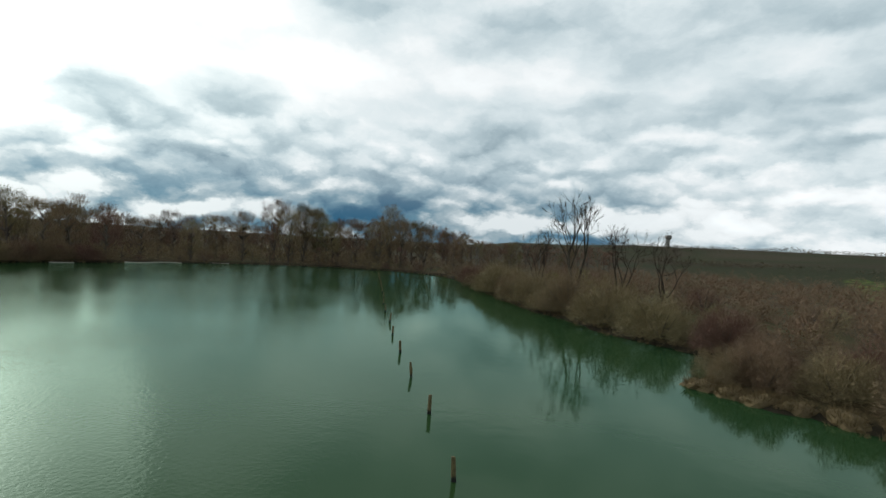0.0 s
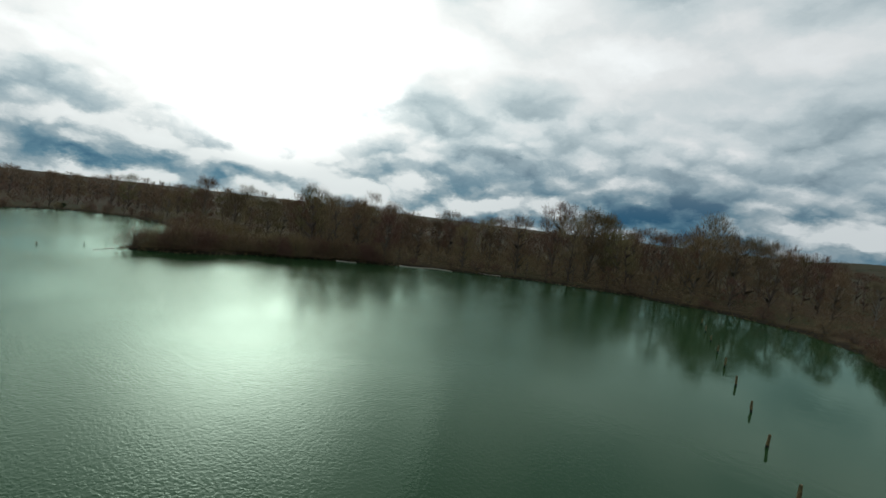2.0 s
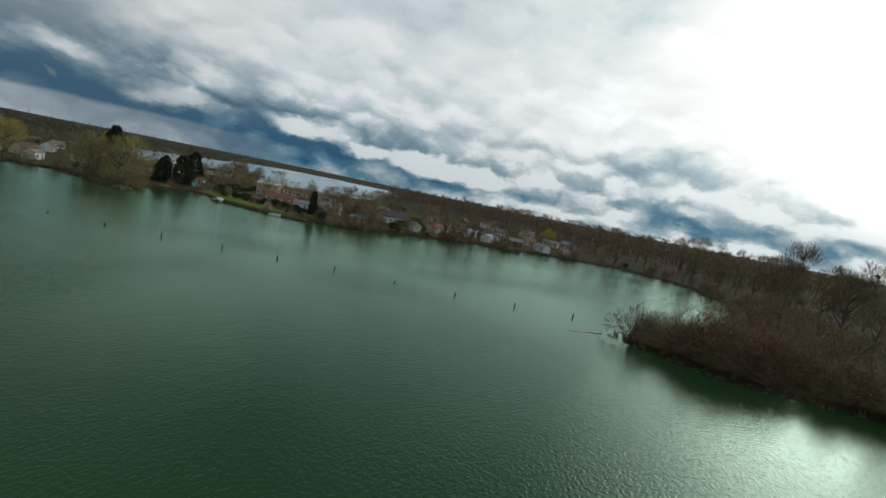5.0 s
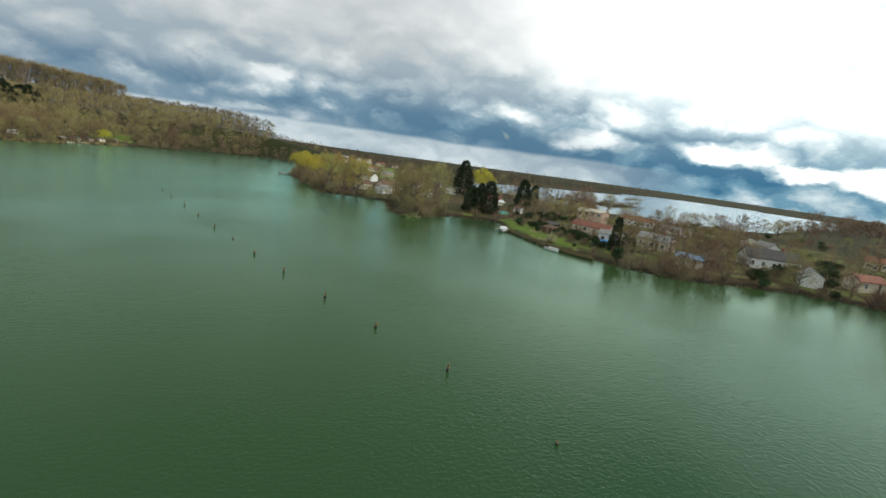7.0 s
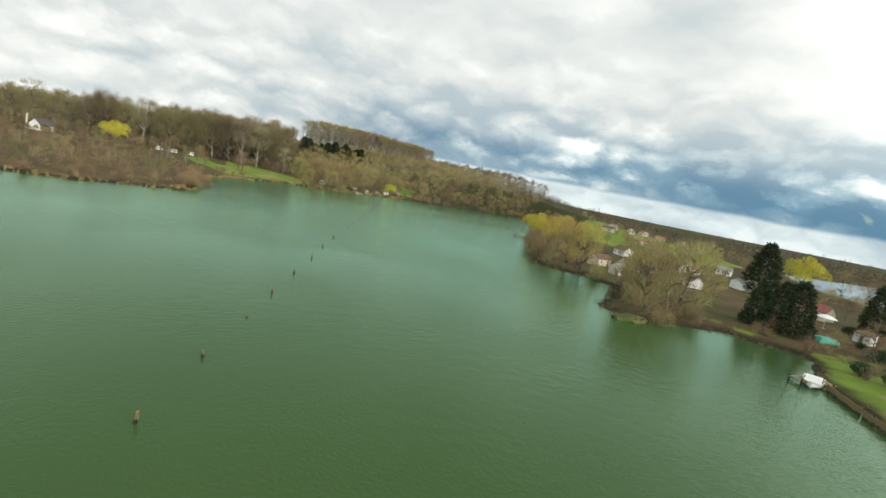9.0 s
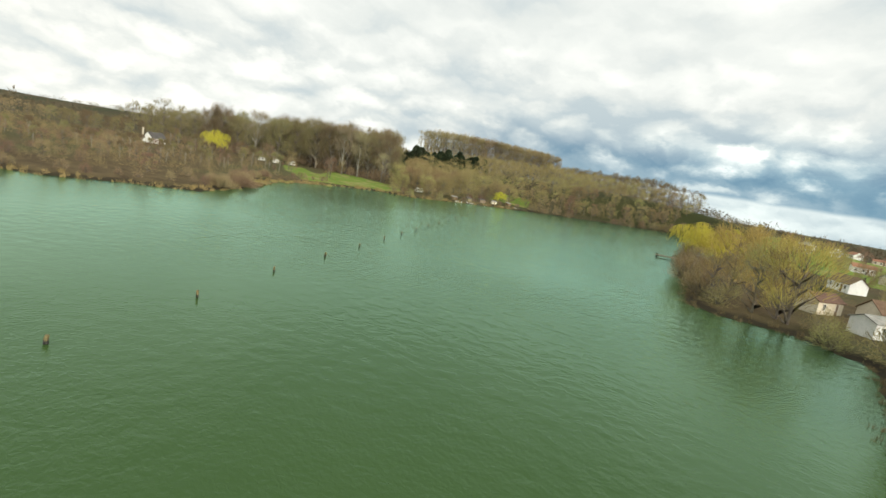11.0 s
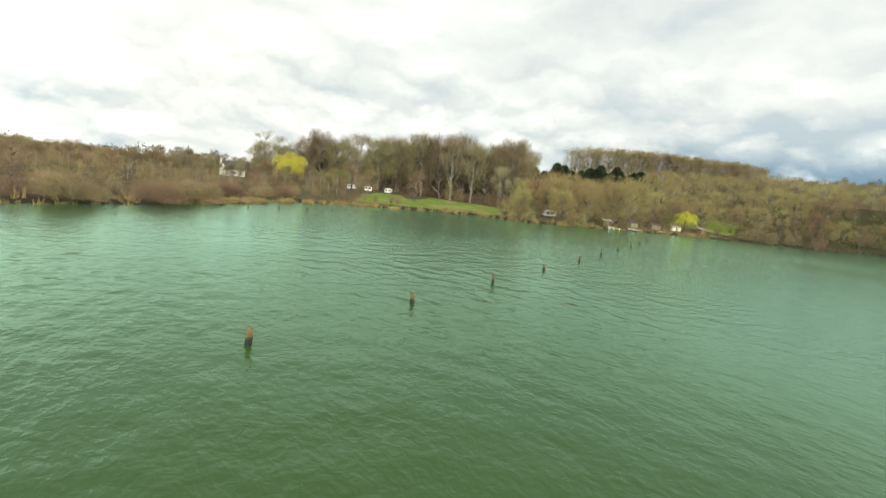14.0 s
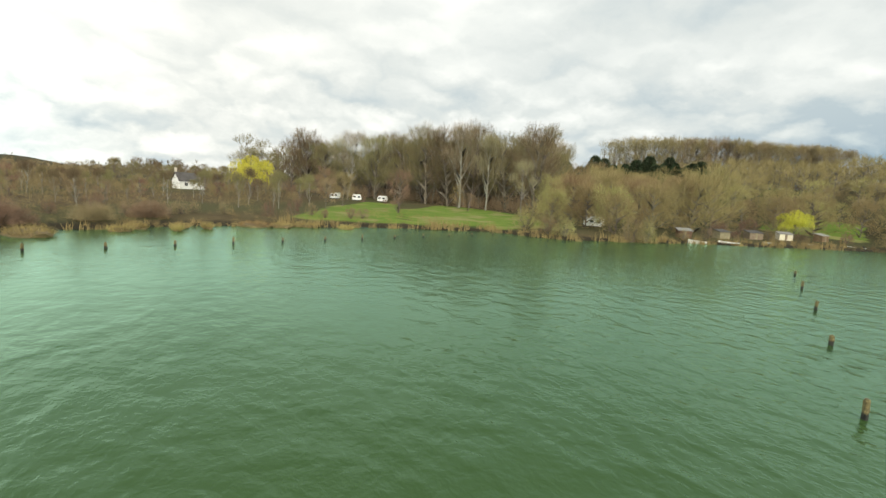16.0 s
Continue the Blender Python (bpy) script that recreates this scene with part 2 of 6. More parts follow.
def water_material(name, reflection_tint):
    m = bpy.data.materials.new(name)
    m.use_nodes = True
    n = Nodes(m.node_tree)
    co = n.add("ShaderNodeTexCoord").outputs["Object"]
    turn = n.add("ShaderNodeMapping")
    turn.inputs["Rotation"].default_value[2] = radians(12)
    turn.inputs["Scale"].default_value = (0.8, 1.0, 1.0)
    n.link(co, turn.inputs[0])
    murk = n.noise(co, 0.012, 3.0, 0.5)
    sep = n.add("ShaderNodeSeparateXYZ")
    n.link(co, sep.inputs[0])
    lee = n.span(sep.outputs[1], -95.0, 15.0, 1.0, 0.10)
    # murk colour runs from darker in the north to lighter in the south
    murk_south = n.span(sep.outputs[1], -5.0, 38.0, 1.0, 0.0)
    col = n.mix(murk_south, n.mix(murk, (0.021, 0.056, 0.019), (0.025, 0.064, 0.024)), n.mix(murk, (0.040, 0.075, 0.021), (0.045, 0.084, 0.026)))
    gusts = n.math("MULTIPLY", lee, n.span(n.noise(co, 0.02, 3.0, 0.55), 0.38, 0.62, 0.3, 1.0))
    small = n.noise(turn.outputs[0], 2.2, 3.5, 0.52, 0.4)
    swell = n.noise(turn.outputs[0], 0.95, 1.5, 0.45, 0.25)
    height = n.math("MULTIPLY", n.math("MULTIPLY_ADD", swell, 2.2, n.math("MULTIPLY", small, 0.7)), gusts)
    catspaws = n.span(n.noise(co, 0.035, 2.0, 0.5), 0.36, 0.70, 0.05, 1.0)
    chop = n.noise(turn.outputs[0], 4.6, 2.5, 0.5, 0.4)
    sheltered = n.span(n.math("MULTIPLY_ADD", sep.outputs[1], 0.35, sep.outputs[0]), -10.0, 28.0, 1.0, 0.06)
    chop = n.math("MULTIPLY", chop, n.math("MULTIPLY", sheltered, n.math("MULTIPLY_ADD", catspaws, 0.75, 0.3)))
    height = n.math("MULTIPLY_ADD", chop, n.math("MULTIPLY_ADD", lee, -0.4, 0.85), height)
    bm = n.add("ShaderNodeBump")
    bm.inputs["Strength"].default_value, bm.inputs["Distance"].default_value = 1.0, 0.062
    n.link(height, bm.inputs["Height"])
    murky = n.add("ShaderNodeBsdfDiffuse")
    n.link(col, murky.inputs[0])
    # reflections tinted green through the gloss colour; paler north, so the sun's glint whitens
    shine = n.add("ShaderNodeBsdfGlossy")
    n.link(n.mix(lee, [0.32 + 0.68 * c for c in reflection_tint[:3]], reflection_tint[:3]), shine.inputs["Color"])
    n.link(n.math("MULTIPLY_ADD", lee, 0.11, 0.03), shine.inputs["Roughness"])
    edge = n.add("ShaderNodeFresnel")
    edge.inputs[0].default_value = 1.28
    for node in (shine, edge):
        n.link(bm.outputs[0], node.inputs["Normal"])
    both = n.add("ShaderNodeMixShader")
    # reflection also strengthened towards the south to brighten the water there
    n.link(n.math("MULTIPLY", edge.outputs[0], n.math("MULTIPLY_ADD", lee, 0.58, 0.92), clamp=True), both.inputs[0])
    n.link(murky.outputs[0], both.inputs[1])
    n.link(shine.outputs[0], both.inputs[2])
    n.link(both.outputs[0], n.add("ShaderNodeOutputMaterial").inputs[0])
    return m


def ground_material():
    """Leaf litter and rough grass; the mown and grazed parts follow the attribute 'meadow'."""
    m = bpy.data.materials.new("ground_cover")
    m.use_nodes = True
    n = Nodes(m.node_tree)
    co = n.add("ShaderNodeTexCoord").outputs["Object"]
    zone = n.add("ShaderNodeAttribute")
    zone.attribute_name = "meadow"
    at = zone.outputs["Fac"]
    broad, mid, fine = n.noise(co, 0.03, 4.0), n.noise(co, 0.25, 5.0, 0.6), n.noise(co, 3.0, 5.0, 0.7)
    litter = n.mix(n.span(mid, 0.3, 0.7), (0.07, 0.048, 0.026), (0.12, 0.088, 0.045))
    rough_grass = n.mix(n.span(fine, 0.3, 0.7), (0.055, 0.058, 0.023), (0.10, 0.085, 0.04))
    base = n.mix(n.span(broad, 0.42, 0.6), litter, rough_grass)
    field = n.ramp(n.noise(co, 0.006, 2.0, 0.4), [(0.40, (0.030, 0.036, 0.013)), (0.47, (0.050, 0.038, 0.020)), (0.53, (0.034, 0.040, 0.014)), (0.60, (0.060, 0.048, 0.026))])
    away = n.vmath("LENGTH", co)
    base = n.mix(n.span(away, 170.0, 300.0, 0.0, 0.85), base, field)
    green = n.mix(n.span(mid, 0.35, 0.65), (0.13, 0.20, 0.030), (0.18, 0.235, 0.045))
    green = n.mix(n.math("MULTIPLY", n.span(n.noise(co, 0.12, 4.0), 0.51, 0.62), 0.8), green, (0.30, 0.25, 0.11))
    green = n.mix(n.math("MULTIPLY", fine, 0.4), green, (0.06, 0.09, 0.02))
    edge = n.math("ADD", at, n.math("MULTIPLY", n.math("SUBTRACT", mid, 0.5), 0.8))
    col = n.mix(n.span(edge, 0.4, 0.6), base, green)
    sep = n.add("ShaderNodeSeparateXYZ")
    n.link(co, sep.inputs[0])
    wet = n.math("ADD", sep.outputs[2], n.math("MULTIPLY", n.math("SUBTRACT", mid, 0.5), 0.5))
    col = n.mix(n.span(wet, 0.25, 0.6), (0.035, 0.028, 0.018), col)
    p = n.add("ShaderNodeBsdfPrincipled")
    n.link(col, p.inputs["Base Color"])
    p.inputs["Roughness"].default_value, p.inputs["Specular IOR Level"].default_value = 0.95, 0.1
    bm = n.add("ShaderNodeBump")
    bm.inputs["Strength"].default_value, bm.inputs["Distance"].default_value = 0.7, 0.15
    n.link(fine, bm.inputs["Height"])
    n.link(bm.outputs[0], p.inputs["Normal"])
    n.link(p.outputs[0], n.add("ShaderNodeOutputMaterial").inputs[0])
    return m


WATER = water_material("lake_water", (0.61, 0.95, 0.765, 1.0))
# same murk, but near-white gloss puts the bright sky's reflection on the far lake
PALE_SHEEN_WATER = water_material("far_lake_water", (0.90, 0.95, 0.95, 1.0))
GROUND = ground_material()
BARK = material("bark", (0.13, 0.105, 0.08), (0.20, 0.17, 0.13), 1.5, 0.9, 0.6)
DARK_BARK = material("dark_wet_bark", (0.055, 0.042, 0.03), (0.085, 0.068, 0.05), 1.5, 0.9, 0.6)
PALE_BARK = material("pale_bark", (0.32, 0.30, 0.25), (0.20, 0.18, 0.145), 1.2, 0.85, 0.5)
TWIG_BROWN = material("brown_twigs", (0.235, 0.155, 0.093), (0.30, 0.21, 0.13), 0.25, 0.9, 0, vary=0.45)
TWIG_OLIVE = material("olive_twigs", (0.254, 0.201, 0.088), (0.328, 0.258, 0.119), 0.25, 0.9, 0, vary=0.45)
TWIG_WOOD = material("woodland_twigs", (0.172, 0.142, 0.070), (0.232, 0.192, 0.095), 0.25, 0.9, 0, vary=0.45)
TWIG_FAR = material("far_wood_twigs", (0.10, 0.08, 0.05), (0.15, 0.12, 0.07), 0.05, 0.9, 0, vary=0)
TWIG_GREY = material("grey_twigs", (0.230, 0.187, 0.111), (0.306, 0.255, 0.162), 0.25, 0.9, 0, vary=0.35)
TWIG_POPLAR = material("poplar_twigs", (0.238, 0.183, 0.093), (0.297, 0.230, 0.123), 0.25, 0.9, 0, vary=0.25)
SEDGE_BROWN = material("brown_sedge", (0.20, 0.145, 0.07), (0.14, 0.10, 0.05), 0.4, 0.9, 0, vary=0)
TWIG_YELLOW = material("yellow_willow_shoots", (0.47, 0.43, 0.045), (0.56, 0.52, 0.075), 0.3, 0.8, 0, vary=0.2)
TWIG_BUDDING = material("budding_willow_shoots", (0.40, 0.31, 0.085), (0.47, 0.37, 0.11), 0.25, 0.9, 0, vary=0.3)
TWIG_CREAM = material("cream_blossom", (0.55, 0.50, 0.30), (0.45, 0.40, 0.2), 0.8, 0.8, 0, vary=0.1)
NEEDLES = material("dark_needles", (0.030, 0.046, 0.021), (0.052, 0.072, 0.030), 0.5, 0.8, 0, vary=0.3)
EVERGREEN = material("evergreen_leaves", (0.030, 0.055, 0.018), (0.055, 0.085, 0.028), 0.7, 0.7, 0, vary=0.4)
REED = material("dry_reed", (0.36, 0.27, 0.11), (0.26, 0.19, 0.085), 0.4, 0.9, 0, vary=0.3)
SEDGE = material("green_sedge", (0.075, 0.085, 0.025), (0.12, 0.11, 0.04), 0.4, 0.9, 0, vary=0.3)
OLD_WOOD = material("weathered_wood", (0.20, 0.155, 0.10), (0.33, 0.27, 0.18), 2.0, 0.9, 0.6, stain=(0.06, 0.05, 0.035))
PALE_WOOD = material("bleached_wood", (0.46, 0.41, 0.33), (0.58, 0.54, 0.46), 1.5, 0.9, 0.4)
WHITE = material("white_paint", (0.74, 0.74, 0.71), (0.82, 0.81, 0.78), 0.8, 0.6, 0.1, stain=(0.52, 0.51, 0.46), vary=0.1)
CREAM = material("cream_render", (0.60, 0.53, 0.40), (0.68, 0.61, 0.48), 0.6, 0.9, 0.2, stain=(0.42, 0.37, 0.28), vary=0.1)
PINK = material("salmon_render", (0.60, 0.43, 0.33), (0.66, 0.50, 0.39), 0.6, 0.9, 0.2, stain=(0.40, 0.27, 0.20), vary=0.1)
RED_TILE = material("red_roof_tiles", (0.27, 0.11, 0.075), (0.36, 0.155, 0.105), 1.0, 0.85, 0.4, stain=(0.16, 0.09, 0.06))
GREY_ROOF = material("grey_fibre_roof", (0.24, 0.23, 0.21), (0.34, 0.32, 0.29), 0.8, 0.9, 0.3, stain=(0.12, 0.12, 0.10))
DARK_ROOF = material("dark_slate_roof", (0.075, 0.065, 0.062), (0.11, 0.10, 0.095), 0.8, 0.8, 0.3)
BLUE_ROOF = material("blue_sheet_roof", (0.16, 0.26, 0.36), (0.24, 0.34, 0.42), 0.6, 0.5, 0.1)
BROWN_WALL = material("brown_boards", (0.14, 0.085, 0.05), (0.20, 0.13, 0.08), 1.2, 0.9, 0.4)
GLASS = material("dark_window_glass", (0.03, 0.035, 0.04), (0.05, 0.055, 0.06), 0.5, 0.08, 0, vary=0, spec=0.6)
BLUE_TARP = material("bright_blue_sheet", (0.03, 0.20, 0.55), (0.05, 0.28, 0.65), 1.0, 0.5, 0.2, vary=0)
GREEN_TARP = material("green_sheet", (0.03, 0.28, 0.20), (0.06, 0.36, 0.26), 1.0, 0.5, 0.2, vary=0)
CONCRETE = material("grey_concrete", (0.36, 0.35, 0.32), (0.46, 0.44, 0.40), 0.4, 0.9, 0.2, stain=(0.25, 0.24, 0.21))
TYRE = material("black_rubber", (0.02, 0.02, 0.02), (0.035, 0.035, 0.035), 2.0, 0.8, 0.1, vary=0)


def post_material():
    """Wooden stake, pale and lichened on top, black and slimy at the water."""
    m = bpy.data.materials.new("mooring_post_wood")
    m.use_nodes = True
    n = Nodes(m.node_tree)
    co = n.add("ShaderNodeTexCoord").outputs["Object"]
    sep = n.add("ShaderNodeSeparateXYZ")
    n.link(co, sep.inputs[0])
    grain = n.noise(co, 9.0, 5.0, 0.7)
    dry = n.mix(n.span(grain, 0.3, 0.7), (0.07, 0.052, 0.026), (0.22, 0.17, 0.07))
    tide = n.math("ADD", sep.outputs[2], n.math("MULTIPLY", n.math("SUBTRACT", grain, 0.5), 0.2))
    col = n.mix(n.span(tide, 0.12, 0.28), (0.016, 0.015, 0.012), dry)
    p = n.add("ShaderNodeBsdfPrincipled")
    n.link(col, p.inputs["Base Color"])
    p.inputs["Roughness"].default_value = 0.85
    bm = n.add("ShaderNodeBump")
    bm.inputs["Strength"].default_value, bm.inputs["Distance"].default_value = 0.6, 0.03
    n.link(grain, bm.inputs["Height"])
    n.link(bm.outputs[0], p.inputs["Normal"])
    n.link(p.outputs[0], n.add("ShaderNodeOutputMaterial").inputs[0])
    return m


POST_WOOD = post_material()

# ---------------------------------------------------------------- helpers for meshes


def mesh_of(name, verts, faces, mat, smooth=False):
    me = bpy.data.meshes.new(name)
    me.from_pydata(verts, [], faces)
    me.materials.append(mat)
    if smooth:
        me.shade_smooth()
    return me


def thing(name, label, category, group="", at=None):
    ob = new(name)
    ob.empty_display_size = 0.2
    if at is not None:
        ob.matrix_basis = at
    return tagged(ob, label, category, group)


def part(name, bm, mat, parent, label=""):
    """Links a bmesh as one mesh object under a thing or a part."""
    me = bpy.data.meshes.new(name)
    bm.to_mesh(me)
    bm.free()
    me.materials.append(mat)
    ob = new(name, me)
    ob.parent = parent
    return tagged(ob, label)


def part_mesh(name, me, parent, label=""):
    ob = new(name, me)
    ob.parent = parent
    return tagged(ob, label)


def add_box(bm, x0, y0, z0, x1, y1, z1, bevel=0.0, m=None):
    vs = [bm.verts.new((x, y, z)) for z in (z0, z1) for y in (y0, y1) for x in (x0, x1)]
    fs = [bm.faces.new([vs[i] for i in f]) for f in ((0, 2, 3, 1), (4, 5, 7, 6), (0, 1, 5, 4), (2, 6, 7, 3), (0, 4, 6, 2), (1, 3, 7, 5))]
    if bevel:
        edges = list({e for f in fs for e in f.edges})
        made = bmesh.ops.bevel(bm, geom=edges, offset=bevel, segments=1, affect="EDGES")
        vs = list({v for f in made["faces"] for v in f.verts} | {v for v in vs if v.is_valid})
    if m is not None:
        bmesh.ops.transform(bm, matrix=m, verts=[v for v in vs if v.is_valid])
    return bm


def box(x0, y0, z0, x1, y1, z1, bevel=0.0):
    return add_box(bmesh.new(), x0, y0, z0, x1, y1, z1, bevel)


def prism(points, y0, y1):
    """A profile in x and z drawn out along y."""
    bm = bmesh.new()
    a = [bm.verts.new((x, y0, z)) for x, z in points]
    b = [bm.verts.new((x, y1, z)) for x, z in points]
    k = len(points)
    bm.faces.new(a), bm.faces.new(b[::-1])
    for i in range(k):
        bm.faces.new((a[i], b[i], b[(i + 1) % k], a[(i + 1) % k]))
    bmesh.ops.recalc_face_normals(bm, faces=bm.faces)
    return bm


def lathe(profile, sides=10):
    """A turned body from radii and heights."""
    bm = bmesh.new()
    rings = [[bm.verts.new((r * math.cos(2 * math.pi * i / sides), r * math.sin(2 * math.pi * i / sides), z)) for i in range(sides)] for r, z in profile]
    for lo, hi in zip(rings, rings[1:]):
        for i in range(sides):
            bm.faces.new((lo[i], lo[(i + 1) % sides], hi[(i + 1) % sides], hi[i]))
    bm.faces.new(rings[0][::-1]), bm.faces.new(rings[-1])
    return bm


# ---------------------------------------------------------------- the lake and the land
LAKE = np.array([(44, 27), (35.5, 34), (33.5, 38), (41, 49), (34, 54), (29, 61), (23, 72), (16, 86), (9, 106), (3, 126), (-8, 142), (-24, 148), (-42, 146),
                 (-60, 139), (-76, 127), (-89, 110), (-99.5, 91), (-103.5, 77), (-103, 62), (-109, 52), (-124, 62), (-150, 76), (-185, 80),
                 (-212, 74), (-226, 56), (-212, 38), (-190, 12), (-172, -3), (-155, -8), (-147, -17), (-144, -26), (-143, -45), (-148, -58),
                 (-140, -64), (-126, -56), (-122, -62), (-126, -82), (-121, -89), (-110, -91), (-108, -130), (-106, -152), (-116, -185),
                 (-118, -260), (-98, -285), (-68, -258), (-44, -222), (-30, -192), (-21, -163), (-9, -158)], float)
SHORE_EAST = np.array([(-5, -140), (-4, -120), (-12, -103), (-26, -92), (-32, -78), (-24, -60), (-6, -42), (22, -28), (42, 0), (44, 22)], float)
LAKE = np.vstack([LAKE, SHORE_EAST])
FAR_LAKE = np.array([(-218, -200), (-232, -128), (-258, -104), (-320, -104), (-400, -136), (-640, -240), (-1000, -420), (-1500, -1000), (-1100, -860), (-560, -470), (-345, -365), (-240, -270)], float)
SPIT = np.array([(-262, -185), (-300, -178), (-345, -205), (-352, -222), (-310, -210), (-268, -205)], float)


def signed(px, py, poly):
    """Distance to the outline; negative inside."""
    best = np.full(px.shape, 1e12)
    inside = np.zeros(px.shape, bool)
    for (ax, ay), (bx, by) in zip(poly, np.roll(poly, -1, 0)):
        dx, dy = bx - ax, by - ay
        t = np.clip(((px - ax) * dx + (py - ay) * dy) / (dx * dx + dy * dy), 0, 1)
        best = np.minimum(best, (px - ax - t * dx) ** 2 + (py - ay - t * dy) ** 2)
        cross = (ay > py) != (by > py)
        with np.errstate(divide="ignore", invalid="ignore"):
            inside ^= cross & (px < (bx - ax) * (py - ay) / (by - ay + 1e-12) + ax)
    d = np.sqrt(best)
    return np.where(inside, -d, d)


def smooth(v, a, b):
    t = np.clip((v - a) / (b - a), 0, 1)
    return t * t * (3 - 2 * t)


def ripple(x, y):
    return (np.sin(x * 0.31 + 1.3 * np.sin(y * 0.17)) + np.sin(y * 0.37 + 1.7 * np.sin(x * 0.13 + 2.0)) + 0.6 * np.sin(x * 0.83 + y * 0.61)) / 2.6


def shore_distance(x, y):
    wob = 1.1 * ripple(x, y) + 0.5 * ripple(2.7 * x + 9, 2.7 * y)
    a, b = signed(x, y, LAKE), signed(x, y, FAR_LAKE)
    b = np.maximum(b, -signed(x, y, SPIT))
    return np.minimum(a, b) + wob


def ground_height(x, y):
    x, y = np.asarray(x, float), np.asarray(y, float)
    d = shore_distance(x, y)
    z = np.where(d > 0, 0.75 * (1 - np.exp(-np.maximum(d, 0) / 1.8)), np.maximum(-2.2, 0.4 * d))
    land = smooth(d, 2, 25)
    z = z + land * (0.25 * ripple(x * 0.5, y * 0.5) + 0.3)
    z = z + land * 14.0 * smooth(-y - 0.15 * x, 215, 330) * smooth(x, -220, -60)
    z = z + land * 1.6 * smooth(x - 0.2 * y, 60, 220) * smooth(-y, 60, 140)
    z = z + land * 20.0 * smooth(np.hypot(x, y), 190, 620) * smooth(x + 0.1 * y, 60, 220) * smooth(y, -20, 90)
    far = np.hypot(x, y)
    z = z + 10.0 * smooth(far, 900, 2600) * (1 + 0.6 * np.sin(np.arctan2(y, x) * 5 + 1))
    return z


def axis(lo, hi, step):
    inner = list(np.arange(lo, hi + 0.1, step))
    out, s = [], step
    while (out[-1] if out else 0) < 4300:
        s *= 1.22
        out.append((out[-1] if out else 0) + s)
    return np.array([lo - v for v in out[::-1]] + inner + [hi + v for v in out])


MEADOWS = [np.array(p, float) for p in (
    [(-6, -148), (-12, -163), (-14, -170), (10, -190), (34, -201), (50, -195), (24, -164)],
    [(-1, -132), (-4, -147), (24, -164), (50, -180), (54, -172), (30, -152)],
    [(-139, -46), (-141, -24), (-146, -23), (-150, -34), (-154, -48), (-151, -60), (-146, -60)],
    [(-40, -228), (-36, -246), (-20, -250), (-22, -226)],
    [(-124, -196), (-128, -262), (-150, -312), (-205, -312), (-206, -230), (-160, -170)],
    [(40, 28), (44, 33), (52, 30), (48, 20)],
    [(100, 120), (210, 60), (330, 140), (170, 260)],
    [(-150, -22), (-165, -6), (-196, 14), (-228, 30), (-300, 20), (-240, -90), (-205, -100), (-150, -62), (-128, -100), (-114, -150), (-136, -70)])]


def build_land():
    xs, ys = axis(-262, 118, 2.6), axis(-330, 190, 2.6)
    gx, gy = np.meshgrid(xs, ys)
    gz = ground_height(gx, gy)
    nx, ny = len(xs), len(ys)
    verts = np.stack([gx.ravel(), gy.ravel(), gz.ravel()], 1)
    i = np.arange(nx * ny).reshape(ny, nx)
    faces = np.stack([i[:-1, :-1].ravel(), i[:-1, 1:].ravel(), i[1:, 1:].ravel(), i[1:, :-1].ravel()], 1)
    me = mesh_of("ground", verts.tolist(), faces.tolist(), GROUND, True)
    zone = np.zeros(gx.shape)
    for k, poly in enumerate(MEADOWS):
        zone = np.maximum(zone, smooth(-signed(gx, gy, poly), -3, 3) * (1.0 if k < 5 else 0.46))
    at = me.attributes.new("meadow", "FLOAT", "POINT")
    at.data.foreach_set("value", zone.ravel().astype(np.float32))
    tagged(new("ground", me), "rough lakeside ground with leaf litter and grass", "ground", kind="structure")
    w = 1400
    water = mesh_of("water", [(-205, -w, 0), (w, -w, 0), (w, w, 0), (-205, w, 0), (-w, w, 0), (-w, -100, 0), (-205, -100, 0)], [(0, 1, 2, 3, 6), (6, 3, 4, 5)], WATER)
    tagged(new("water", water), "wind-rippled murky green lake water with green-tinted reflections", "lake", kind="structure")
    pale = mesh_of("water", [(-w, -w, 0), (-205, -w, 0), (-205, -100, 0), (-w, -100, 0)], [(0, 1, 2, 3)], PALE_SHEEN_WATER)
    tagged(new("water", pale), "water of the farther lake, its gloss paler for the bright sky's reflection", "lake", kind="structure")


build_land()

# ---------------------------------------------------------------- trees


def tube(verts, faces, p, q, r0, r1, sides=5, ring=None, weld=None):
    """One length of stem; it goes on from a ring of the same stem, or grows out of a vertex of another. Gives its last ring."""
    axis_v = (q - p).normalized()
    a = axis_v.orthogonal().normalized()
    b = axis_v.cross(a)
    rings = []
    for c, r, old in ((p, r0, ring), (q, r1, None)):
        if old is None:
            old = list(range(len(verts), len(verts) + sides))
            for i in range(sides):
                w = 2 * math.pi * i / sides
                verts.append(tuple(c + a * (r * math.cos(w)) + b * (r * math.sin(w))))
        rings.append(old)
    lo, hi = list(rings[0]), rings[1]
    if weld is not None:
        lo[0] = weld
    for i in range(sides):
        j = (i + 1) % sides
        faces.append((lo[i], lo[j], hi[j], hi[i]))
    return hi


def nearest(verts, count, p):
    """The index of the vertex, among the first few, that lies nearest to a place."""
    return min(range(count), key=lambda i: (verts[i][0] - p.x) ** 2 + (verts[i][1] - p.y) ** 2 + (verts[i][2] - p.z) ** 2)


